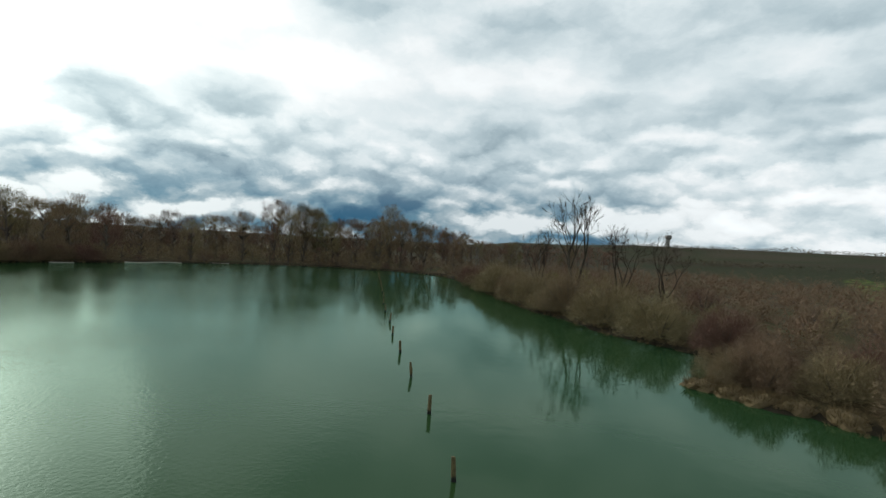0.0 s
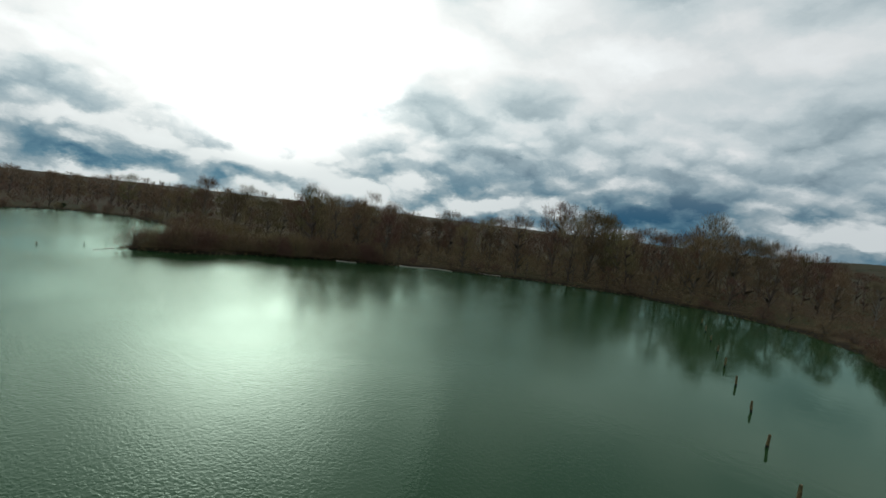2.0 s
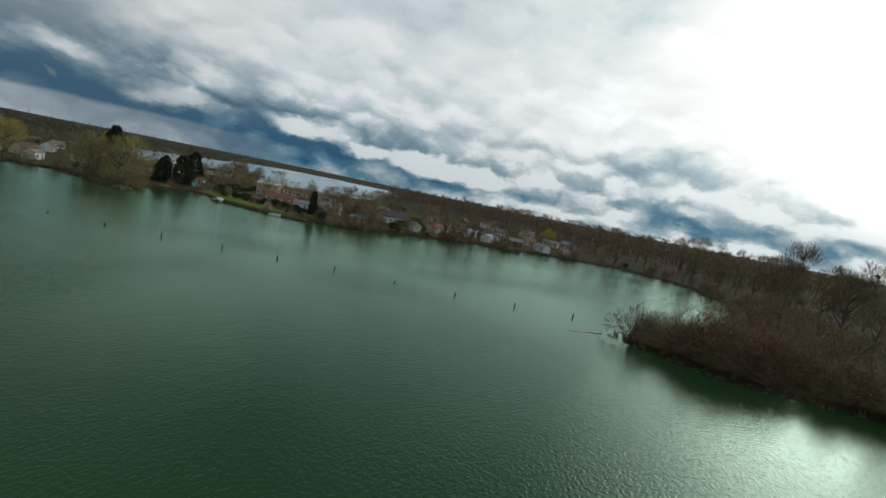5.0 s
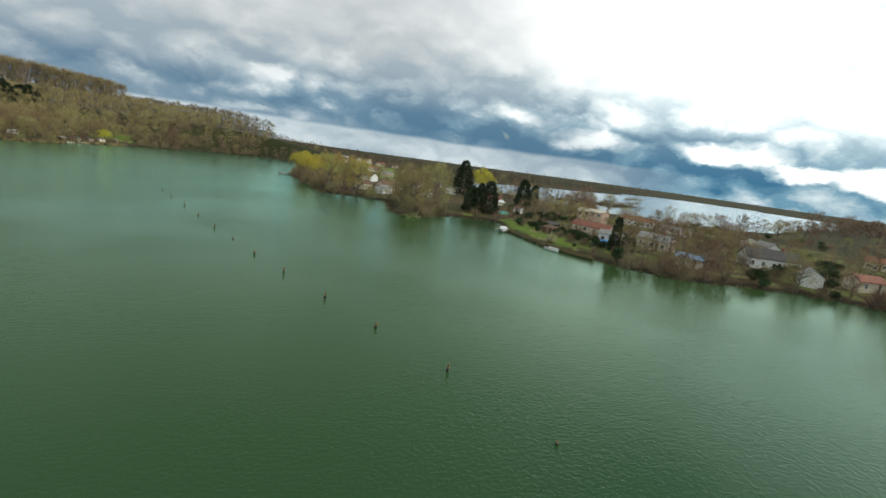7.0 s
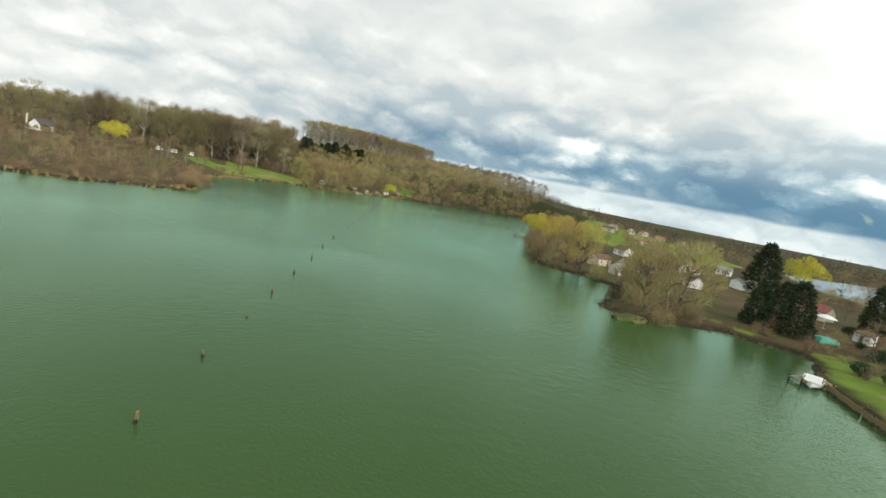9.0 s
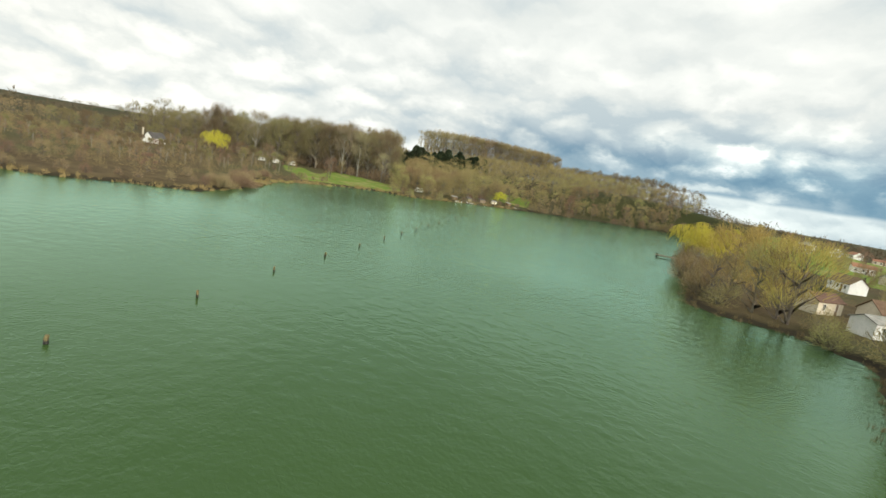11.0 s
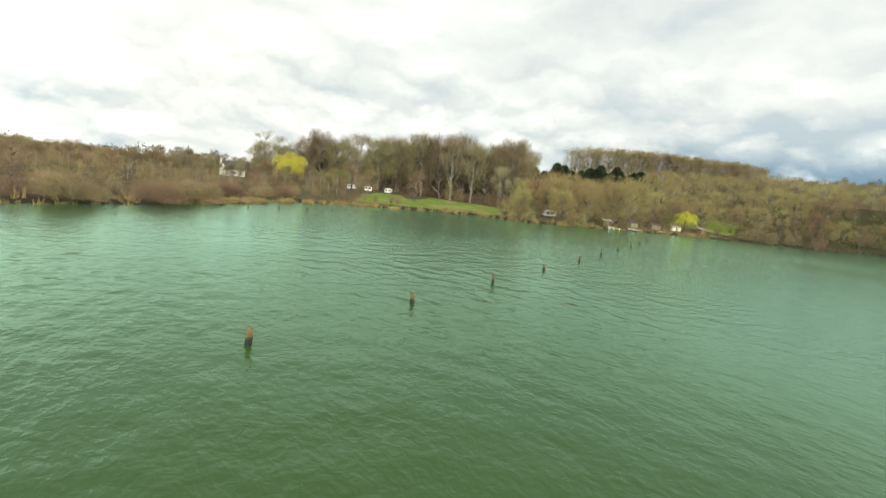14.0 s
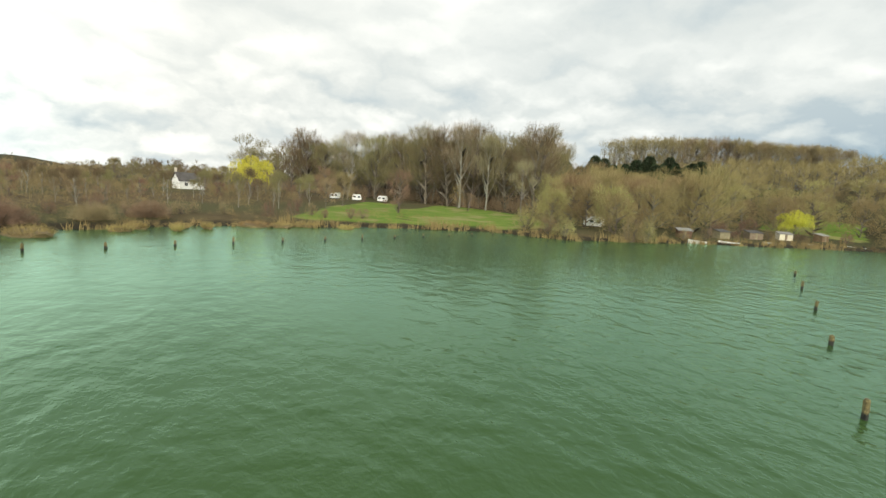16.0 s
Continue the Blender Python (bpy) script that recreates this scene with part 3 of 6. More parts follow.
def sliver(verts, faces, p, q, w, rng):
    """One twig: a long thin blade."""
    d = q - p
    side = d.cross(Vector((rng.uniform(-1, 1), rng.uniform(-1, 1), rng.uniform(-1, 1))))
    if side.length < 1e-6:
        return
    side = side.normalized() * (w / 2)
    k = len(verts)
    verts.extend((tuple(p - side), tuple(p + side), tuple(q)))
    faces.append((k, k + 1, k + 2))


def tilt(d, spread, rng, rise=0.0):
    v = d + Vector((rng.gauss(0, 1), rng.gauss(0, 1), rng.gauss(0, 1))) * spread
    v.z += rise
    return v.normalized()


def billow(cv, cf, root, c, r, tall, count, width, rng, low=-0.25):
    """One rounded mass of twigs that fan from a fork below it and end on its uneven outline."""
    for k in range(count):
        u = Vector((rng.gauss(0, 1), rng.gauss(0, 1), rng.gauss(0, 1)))
        u.normalize()
        if u.z < low:
            u.z = -u.z
        f = r * (0.45 + 0.55 * rng.random() ** 0.5)
        e = c + Vector((u.x * f, u.y * f, u.z * f * tall))
        s = root.lerp(e, rng.uniform(0.45, 0.82)) + Vector((rng.gauss(0, 0.10), rng.gauss(0, 0.10), rng.gauss(0, 0.07))) * r
        sliver(cv, cf, s, e, width * rng.uniform(0.7, 1.4), rng)


def bare_tree(seed, high, spread, limbs, twigs, clear=0.1, rise=0.5, width=0.06, lean=0.0, lump=0.3, peak=0.55, girth=1.0, ball=0.42, tall=1.15):
    """Trunk and limbs as one mesh, all twigs as another; each limb ends in its own rounded mass of twigs."""
    rng = random.Random(seed)
    tv, tf, cv, cf = [], [], [], []
    spine, d = [Vector((0, 0, -0.4))], Vector((lean, 0, 1)).normalized()
    steps = 5
    for i in range(steps):
        d = tilt(d, 0.06, rng, 0.12)
        spine.append(spine[-1] + d * (high * 0.80 / steps))
    base = (high * 0.014 + 0.05) * girth
    ring = None
    for i in range(steps):
        ring = tube(tv, tf, spine[i], spine[i + 1], base * (1 - i / steps) ** 0.8 + 0.02, base * (1 - (i + 1) / steps) ** 0.8 + 0.02, 5, ring)
    stem = len(tv)
    r = spread * ball * rng.uniform(0.9, 1.1)
    billow(cv, cf, spine[-2], Vector((spine[-1].x, spine[-1].y, high - r * tall)), r, tall, twigs, width, rng)
    for k in range(limbs):
        f = clear + (0.86 - clear) * (k + rng.random()) / limbs
        at = f / 0.86 * steps * 0.92
        i = min(int(at), steps - 1)
        p = spine[i].lerp(spine[i + 1], at - i)
        turn = k * 2.4 + rng.uniform(-0.6, 0.6)
        top = min(0.95, f + (1 - f) * rise * rng.uniform(0.6, 1.3) + 0.05)
        wide = math.sqrt(max(0.05, 1 - ((top - peak) / (1.05 - peak if top > peak else peak + 0.15)) ** 2))
        r = spread * ball * rng.uniform(1 - lump, 1 + lump * 0.4)
        reach = max(0.2, spread * wide * rng.uniform(1 - lump * 0.6, 1.0) - r * 0.7)
        e = Vector((spine[i].x + math.cos(turn) * reach, spine[i].y + math.sin(turn) * reach, min(top * high, high - r * tall)))
        q, w = p, base * (1 - f) * 0.5 + 0.03
        for s in (1, 2):
            n = p.lerp(e, s / 2) + Vector((rng.gauss(0, 0.06), rng.gauss(0, 0.06), -0.08 if s < 2 else 0.0)) * reach
            ring = tube(tv, tf, q, n, w * (1 - (s - 1) / 2.4), w * (1 - s / 2.4), 4, ring if s > 1 else None, nearest(tv, stem, p) if s == 1 else None)
            q = n
        root = p.lerp(e, 0.55) - Vector((0, 0, r * 0.35))
        billow(cv, cf, root, e, r, tall, twigs, width, rng)
    return (tv, tf), (cv, cf)


def open_tree(seed, high, spread, stems=4):
    """An old willow without a dense crown: a few crooked stems that fork three times, with thin twigs at the ends."""
    rng = random.Random(seed)
    tv, tf, cv, cf = [], [], [], []

    def grow(p, d, long, r, level, ring):
        steps = 3 if level < 2 else 2
        for i in range(steps):
            d = tilt(d, 0.17, rng, 0.12)
            q = p + d * (long / steps)
            ring = tube(tv, tf, p, q, r * (1 - 0.45 * i / steps), r * (1 - 0.45 * (i + 1) / steps), 5 if level < 1 else 4 if level < 2 else 3, ring if ring is not None and len(ring) == (5 if level < 1 else 4 if level < 2 else 3) else None,
                        ring[0] if ring is not None and len(ring) != (5 if level < 1 else 4 if level < 2 else 3) else None)
            p = q
            if level > 0 and level < 3:
                sliver(cv, cf, p, p + tilt(d, 0.7, rng, 0.2) * long * 0.4, 0.05, rng)
        if level == 3:
            for k in range(7):
                sliver(cv, cf, p - d * rng.uniform(0, long * 0.6), p + tilt(d, 0.45, rng, 0.15) * rng.uniform(0.5, 1.3), 0.04, rng)
            return
        for k in range(3 if level < 2 else rng.choice((2, 3))):
            grow(p, tilt(d, 0.42, rng, 0.10), long * rng.uniform(0.5, 0.78), r * 0.5, level + 1, ring)

    base = high * 0.017
    foot = tube(tv, tf, Vector((0, 0, -0.4)), Vector((0, 0, 0.7)), base * 1.6, base * 1.3, 5)
    for k in range(stems):
        turn = k * 6.283 / stems + rng.uniform(-0.5, 0.5)
        lean = rng.uniform(0.12, 0.5) * spread / high * 2.4
        grow(Vector((math.cos(turn) * 0.12, math.sin(turn) * 0.12, 0.6)), Vector((math.cos(turn) * lean, math.sin(turn) * lean, 1)).normalized(), high * rng.uniform(0.33, 0.43), base * rng.uniform(0.6, 1.0), 0, foot)
    return (tv, tf), (cv, cf)


def shrub(seed, high, wide, stems, twigs, width=0.05, lobes=5):
    """Many stems from the ground under a few overlapping domes of twigs."""
    rng = random.Random(seed)
    tv, tf, cv, cf = [], [], [], []
    domes = [(Vector((0, 0, 0)), 0.34 * wide, high)]
    for k in range(lobes - 1):
        turn, out = k * 6.283 / (lobes - 1) + rng.uniform(-0.5, 0.5), rng.uniform(0.16, 0.3) * wide
        domes.append((Vector((math.cos(turn) * out, math.sin(turn) * out, 0)), wide * rng.uniform(0.2, 0.28), high * rng.uniform(0.55, 0.92)))
    for c, r, h in domes:
        for k in range(max(1, stems // lobes) if stems else 0):
            turn, out = rng.uniform(0, 6.283), math.sqrt(rng.random())
            p = Vector((math.cos(turn) * out * 0.15, math.sin(turn) * out * 0.15, -0.3))
            e = c + Vector((math.cos(turn) * out * r * 0.8, math.sin(turn) * out * r * 0.8, h * math.sqrt(1 - 0.8 * out * out) * 0.85))
            tube(tv, tf, p, e, 0.06, 0.02, 3, None, 0 if tv else None)
        for k in range(twigs):
            u = Vector((rng.gauss(0, 1), rng.gauss(0, 1), abs(rng.gauss(0, 1)))).normalized()
            g = 0.55 + 0.45 * rng.random() ** 0.5
            e = c + Vector((u.x * r * g, u.y * r * g, max(0.1, u.z * h * g)))
            s = (c * 0.7 + Vector((0, 0, h * 0.1))).lerp(e, rng.uniform(0.62, 0.93)) + Vector((rng.gauss(0, 0.17), rng.gauss(0, 0.17), rng.gauss(0, 0.10))) * r
            sliver(cv, cf, s, e, width * rng.uniform(0.7, 1.4), rng)
    return (tv, tf), (cv, cf)


def weeping(seed, high, wide, limbs, strands, width=0.06):
    """A willow with cascades of hanging shoots in spring yellow."""
    (tv, tf), (cv, cf) = bare_tree(seed, high * 0.72, wide * 0.34, limbs, 30, 0.2, 0.6, width)
    rng = random.Random(seed + 50)
    cores = [(0.0, 0.0, 0.9)] + [(math.cos(k * 0.9) * wide * rng.uniform(0.2, 0.36), math.sin(k * 0.9) * wide * rng.uniform(0.2, 0.36), rng.uniform(0.5, 0.85)) for k in range(7)]
    for x, y, h in cores:
        for k in range(strands // 8):
            turn, out = rng.uniform(0, 6.283), math.sqrt(rng.random())
            r = wide * 0.2
            top = Vector((x + math.cos(turn) * out * r, y + math.sin(turn) * out * r, high * h + 0.25 * high * math.sqrt(1 - 0.9 * out * out) - 0.15 * high))
            for i in range(3):
                e = top + Vector((rng.gauss(0, 0.2), rng.gauss(0, 0.2), -rng.uniform(0.5, 1.1)))
                sliver(cv, cf, top, e, width * 2.2, rng)
                top = top + Vector((rng.gauss(0, 0.2), rng.gauss(0, 0.2), -rng.uniform(0.4, 0.9)))
    return (tv, tf), (cv, cf)


def conifer(seed, high, wide, needles, slim=0.6, size=0.5):
    """Dark evergreen, dense with uneven feathery boughs over a tapering, lopsided outline."""
    rng = random.Random(seed)
    tv, tf, cv, cf = [], [], [], []
    tube(tv, tf, Vector((0, 0, -0.4)), Vector((0, 0, high * 0.94)), 0.018 * high, 0.03, 6)
    bias = [(rng.uniform(0, 6.283), rng.uniform(-0.28, 0.28)) for k in range(9)]
    for k in range(needles):
        f, turn = rng.random() ** 1.25, rng.uniform(0, 6.283)
        a, g = bias[int(f * 8.99)]
        r = (wide * 0.5 * (1 - f ** 1.7) ** slim + 0.2) * (1 + g * math.cos(2 * (turn - a))) * math.sqrt(rng.uniform(0.3, 1.0))
        p = Vector((math.cos(turn) * r, math.sin(turn) * r, high * (0.04 + 0.94 * f)))
        d = Vector((math.cos(turn), math.sin(turn), 0.35))
        sliver(cv, cf, p, p + tilt(d.normalized(), 0.5, rng) * size * rng.uniform(0.8, 1.7), size * 0.7, rng)
    return (tv, tf), (cv, cf)


def evergreen(seed, high, wide, leaves, size=0.28):
    """Dense broad-leaved bush: a few stems and many small leaf clumps on an uneven dome."""
    rng = random.Random(seed)
    tv, tf, cv, cf = [], [], [], []
    lobes = [(Vector((rng.uniform(-0.28, 0.28) * wide, rng.uniform(-0.28, 0.28) * wide, high * rng.uniform(0.35, 0.72))), rng.uniform(0.22, 0.36)) for i in range(9)]
    for c, r in lobes:
        tube(tv, tf, Vector((c.x * 0.3, c.y * 0.3, -0.3)), c, 0.06, 0.03, 3, None, 0 if tv else None)
    for k in range(leaves):
        c, r = rng.choice(lobes)
        d = Vector((rng.gauss(0, 1), rng.gauss(0, 1), rng.gauss(0, 1))).normalized()
        p = c + Vector((d.x * wide * r, d.y * wide * r, d.z * high * r)) * rng.uniform(0.75, 1.1)
        p.z = max(p.z, 0.05)
        sliver(cv, cf, p, p + tilt(d, 0.9, rng) * size * rng.uniform(0.8, 1.6), size, rng)
    return (tv, tf), (cv, cf)


def plant(name, shapes, label, category, stem, leaf, crown="crown", trunk="trunk"):
    """The first of a kind, with its parts, set aside far below the land until it is copied and dropped."""
    (tv, tf), (cv, cf) = shapes
    ob = thing(name, label, category)
    part_mesh(trunk, mesh_of(trunk, tv, tf, stem, True), ob)
    part_mesh(crown, mesh_of(crown, cv, cf, leaf), ob)
    return ob


class Kind:
    """Several shapes of one kind of plant; each shape's first use is the original itself."""

    def __init__(self, makers):
        self.makers, self.made = makers, {}

    def put(self, x, y, size=1.0, turn=None, rng=random, label="", group="", tall=1.0, sink=0.0):
        i = rng.randrange(len(self.makers))
        turn = rng.uniform(0, 360) if turn is None else turn
        z = float(ground_height(x, y)) - sink
        m = pose(x, y, max(z, -0.1), rng.gauss(0, 1.5), rng.gauss(0, 1.5), turn) @ Matrix.Diagonal((size, size, size * tall, 1))
        if i not in self.made:
            ob = self.makers[i]()
            self.made[i] = ob
            ob.matrix_basis = m
        else:
            first = self.made[i]
            keep = first.matrix_basis.copy()
            first.matrix_basis = Matrix()
            ob = copy_thing(first, m)
            first.matrix_basis = keep
        return tagged(ob, label, group=group)


def kind_of(name, builder, seeds, label, category, stem, leaf, crown="crown", trunk="trunk"):
    return Kind([(lambda s=s: plant(name, builder(s), label, category, stem, leaf, crown, trunk)) for s in seeds])


TALL = kind_of("tree", lambda s: bare_tree(s, 20, 6.6, 16, 125, 0.02, 0.2, 0.06), (1, 2, 3, 4), "tall bare brown deciduous tree in the lakeside wood", "tree", BARK, TWIG_BROWN)
OLIVE = kind_of("tree", lambda s: bare_tree(s, 20, 6.8, 16, 125, 0.02, 0.2, 0.06), (11, 12, 13, 14), "tall bare tree with olive-brown twigs in the wood", "tree", BARK, TWIG_WOOD)
GREY = kind_of("tree", lambda s: bare_tree(s, 20, 6.4, 12, 110, 0.2, 0.4, 0.05, girth=0.8), (21, 22), "tall bare tree with pale grey trunk and limbs", "tree", PALE_BARK, TWIG_GREY)
WILLOW = kind_of("willow", lambda s: bare_tree(s, 11, 5.4, 15, 130, 0.0, 0.15, 0.05, girth=0.8), (26, 27, 28), "spreading willow with olive twigs about to leaf", "tree", BARK, TWIG_OLIVE)
BUDDING = kind_of("willow", lambda s: bare_tree(s, 11, 5.2, 14, 120, 0.0, 0.2, 0.05, girth=0.9), (36, 37), "willow with yellow-olive budding shoots on the spit", "tree", BARK, TWIG_BUDDING)
POPLAR = kind_of("poplar", lambda s: bare_tree(s, 25, 5.4, 12, 110, 0.0, 0.12, 0.07, ball=0.5, tall=1.5, lump=0.1, peak=0.65), (31, 32, 33), "bare plantation poplar with fine upright twigs", "tree", BARK, TWIG_POPLAR)
BIRCH = kind_of("birch", lambda s: bare_tree(s, 9, 2.6, 9, 100, 0.12, 0.5, 0.04, girth=0.35, ball=0.5, tall=1.5), (41, 42, 43), "slender bare birch with a pale trunk", "tree", PALE_BARK, TWIG_WOOD)
SMALL = kind_of("small_tree", lambda s: bare_tree(s, 9, 3.9, 11, 72, 0.0, 0.15, 0.045, girth=0.7), (51, 52, 53), "small bare brown tree near the water", "tree", BARK, TWIG_BROWN)
SMALL_OLIVE = kind_of("small_tree", lambda s: bare_tree(s, 9, 4.1, 11, 72, 0.0, 0.15, 0.045, girth=0.7), (56, 57), "small bare olive-brown tree in a garden", "tree", BARK, TWIG_OLIVE)
LIMBY = kind_of("tree", lambda s: open_tree(s, 16, 7.0), (61, 62, 63), "bare old willow with open dark limbs", "tree", DARK_BARK, DARK_BARK)
BUSH = kind_of("willow_bush", lambda s: shrub(s, 5, 8, 20, 240, 0.055), (71, 72, 73), "dense bare brown willow bush on the bank", "bush", BARK, TWIG_BROWN, "twig_crown", "woody_base")
NEAR_BUSH = kind_of("willow_bush", lambda s: shrub(s, 5, 8, 18, 1250, 0.03, 7), (66, 67, 68), "big rounded bare brown willow bush at the water's edge", "bush", BARK, TWIG_BROWN, "twig_crown", "woody_base")
GARDEN = kind_of("garden_shrub", lambda s: shrub(s, 4.6, 5.5, 15, 190, 0.042), (76, 77), "bare brown garden shrub by the water", "bush", BARK, TWIG_BROWN, "twig_crown", "woody_base")
OLIVE_BUSH = kind_of("willow_bush", lambda s: shrub(s, 5, 7, 20, 220, 0.05), (81, 82, 83), "dense olive-brown willow bush at the water", "bush", BARK, TWIG_OLIVE, "twig_crown", "woody_base")
YELLOW = kind_of("weeping_willow", lambda s: weeping(s, 10, 11, 10, 640, 0.06), (91, 92), "weeping willow with fresh yellow shoots", "tree", BARK, TWIG_YELLOW)
CONIFER = kind_of("conifer", lambda s: conifer(s, 12, 6.6, 3000, 0.6, 0.6), (101, 102, 103), "dark green conifer in a garden", "tree", BARK, NEEDLES)
CYPRESS = kind_of("cypress", lambda s: conifer(s, 9, 2.4, 2400, 0.5, 0.4), (111,), "narrow dark cypress in a garden", "tree", BARK, NEEDLES)
GREEN_BUSH = kind_of("garden_bush", lambda s: evergreen(s, 2.6, 3.2, 800), (121, 122, 123), "dark evergreen garden bush", "bush", BARK, EVERGREEN, "leaf_crown", "woody_base")
CREAM_BUSH = kind_of("blossom_bush", lambda s: shrub(s, 2.4, 3.0, 20, 200, 0.05), (131,), "cream flowering bush on the lawn", "bush", BARK, TWIG_CREAM, "twig_crown", "woody_base")


def swarm(name, label, category, shapes, mats, spots):
    """Many far plants that nobody could tell apart, joined into one mesh."""
    vs, fs, ms, base = [], [], [], 0
    for k, (x, y, z, s, tall, turn) in enumerate(spots):
        (tv, tf), (cv, cf) = shapes[k % len(shapes)]
        v = np.vstack([tv, cv]) if len(tv) else np.array(cv)
        tri = [f[:3] for f in tf] + [(f[0], f[2], f[3]) for f in tf]
        f = np.vstack([np.array(tri, int), np.array(cf, int) + len(tv)]) if tri else np.array(cf, int)
        c, w = math.cos(turn), math.sin(turn)
        v = np.stack([(v[:, 0] * c - v[:, 1] * w) * s + x, (v[:, 0] * w + v[:, 1] * c) * s + y, v[:, 2] * s * tall + z], 1)
        vs.append(v), fs.append(f + base), ms.append(np.array([0] * len(tri) + [1] * len(cf)))
        base += len(v)
    v, f, mi = np.vstack(vs).astype(np.float32), np.vstack(fs).astype(np.int32), np.concatenate(ms).astype(np.int32)
    me = bpy.data.meshes.new(name)
    me.vertices.add(len(v)), me.loops.add(f.size), me.polygons.add(len(f))
    me.vertices.foreach_set("co", v.ravel())
    me.loops.foreach_set("vertex_index", f.ravel())
    me.polygons.foreach_set("loop_start", np.arange(len(f), dtype=np.int32) * 3)
    for m in mats:
        me.materials.append(m)
    me.polygons.foreach_set("material_index", mi)
    me.update(calc_edges=True)
    return tagged(new(name, me), label, category, kind="stuff")


BUILT = [(-181, -63, 7), (-166, -45, 7), (-161.5, -34, 5), (-170, -30, 6), (-163, -16, 5), (-206, -71, 8), (-208, -58, 7), (-186, -17, 8), (-197, 2, 6), (-152, -42, 3.5), (-156, -47, 4),
         (84, -134, 6), (0, -121, 4), (8, -122, 5), (16, -123.5, 5), (26, -125, 5), (36, -127, 5), (46, -128.5, 5), (-24.5, -188, 4), (-27, -196, 4), (-29, -204, 4), (-31.5, -211, 4), (-35, -219, 4), (61, -144, 8), (70, -131, 8), (56, -128, 6), (48, -140, 7), (36, -135, 5), (62, -167, 3), (59, -172, 3), (55, -178, 3), (50, -166, 5), (-134, -109, 5), (-140, -118, 5), (-164, -122, 5), (-168, -98, 5), (-157.5, -31.5, 3), (-156, -70, 3)]


def inside_spots(outline, gap, seed, count=2000, dry=1.0, size=(0.9, 1.1), tall=(0.92, 1.08)):
    """Places over an outline, a least distance apart, on dry land, with a size and a turn."""
    rng = random.Random(seed)
    poly = np.array(outline, float)
    lo, hi = poly.min(0), poly.max(0)
    tries = int((hi - lo).prod() / (gap * gap) * 5)
    xs = np.array([rng.uniform(lo[0], hi[0]) for k in range(tries)])
    ys = np.array([rng.uniform(lo[1], hi[1]) for k in range(tries)])
    ok = (signed(xs, ys, poly) < 0) & (shore_distance(xs, ys) > dry)
    for bx, by, br in BUILT:
        ok &= np.hypot(xs - bx, ys - by) > br * (0.62 if bx < -130 else 1.0)
    cells, spots = {}, []
    for x, y in zip(xs[ok], ys[ok]):
        i, j = int(x // gap), int(y // gap)
        if any((x - a) ** 2 + (y - b) ** 2 < gap * gap for di in (-1, 0, 1) for dj in (-1, 0, 1) for a, b in cells.get((i + di, j + dj), ())):
            continue
        cells.setdefault((i, j), []).append((x, y))
        spots.append((x, y))
        if len(spots) >= count:
            break
    if not spots:
        return []
    z = ground_height(np.array([p[0] for p in spots]), np.array([p[1] for p in spots]))
    return [(x, y, float(h), rng.uniform(*size), rng.uniform(*tall), rng.uniform(0, 6.283)) for (x, y), h in zip(spots, z)]


def scatter(kinds, outline, gap, size, seed, label="", group="", tall=(0.92, 1.08), solo=60, rest=None, count=2000, grade=None):
    """Plants over an outline: those nearest the water as things, the rest joined."""
    rng = random.Random(seed)
    spots = inside_spots(outline, gap, seed, count, 1.0, size, tall)
    if grade:
        spots = [(x, y, z, s * grade(x, y), t, turn) for x, y, z, s, t, turn in spots]
    d = shore_distance(np.array([p[0] for p in spots]), np.array([p[1] for p in spots]))
    order = [spots[i] for i in np.argsort(d)]
    for x, y, z, s, t, turn in order[:solo]:
        rng.choice(kinds).put(x, y, s, math.degrees(turn), rng, label, group, t)
    if rest and order[solo:]:
        swarm(*rest, order[solo:])


def along(kinds, line, gap, size, seed, inland=2.0, label="", group="", tall=(0.85, 1.15), jitter=0.8):
    """Plants along a line of the plan."""
    rng = random.Random(seed)
    for (ax, ay), (bx, by) in zip(line, line[1:]):
        n = max(1, round(math.hypot(bx - ax, by - ay) / gap))
        for i in range(n):
            f = (i + rng.uniform(0.2, 0.8)) / n
            x, y = ax + (bx - ax) * f + rng.gauss(0, jitter), ay + (by - ay) * f + rng.gauss(0, jitter)
            if shore_distance(np.array([x]), np.array([y]))[0] < -0.6:
                continue
            rng.choice(kinds).put(x, y, rng.uniform(*size), None, rng, label, group, rng.uniform(*tall))


FAR_TREE = [bare_tree(s, 20, 7.0, 9, 54, 0.0, 0.18, 0.11) for s in (201, 202, 203, 204)]
FAR_POPLAR = [bare_tree(s, 25, 5.6, 8, 52, 0.0, 0.12, 0.11, ball=0.5, tall=1.5, lump=0.1, peak=0.65) for s in (211, 212, 213)]
FAR_WILLOW = [bare_tree(s, 11, 5.4, 7, 60, 0.0, 0.15, 0.09) for s in (214, 215, 216)]
FAR_SCRUB = [shrub(s, 3, 4.6, 0, 66, 0.065, 4) for s in (221, 222, 223)]
UNDER = [shrub(s, 2.2, 3.8, 0, 42, 0.05, 3) for s in (231, 232, 233)]
BROWN_WOOD = ("wood", "bare brown wood standing back from the lake", "wood", FAR_TREE, (BARK, TWIG_BROWN))
OLIVE_WOOD = ("wood", "bare olive-brown wood standing back from the lake", "wood", FAR_TREE, (BARK, TWIG_WOOD))
WILLOW_WOOD = ("wood", "olive willow wood behind the bank", "wood", FAR_WILLOW, (BARK, TWIG_OLIVE))
POPLAR_WOOD = ("poplar_plantation", "even-topped bare poplar plantation on the rise", "wood", FAR_POPLAR, (BARK, TWIG_POPLAR))
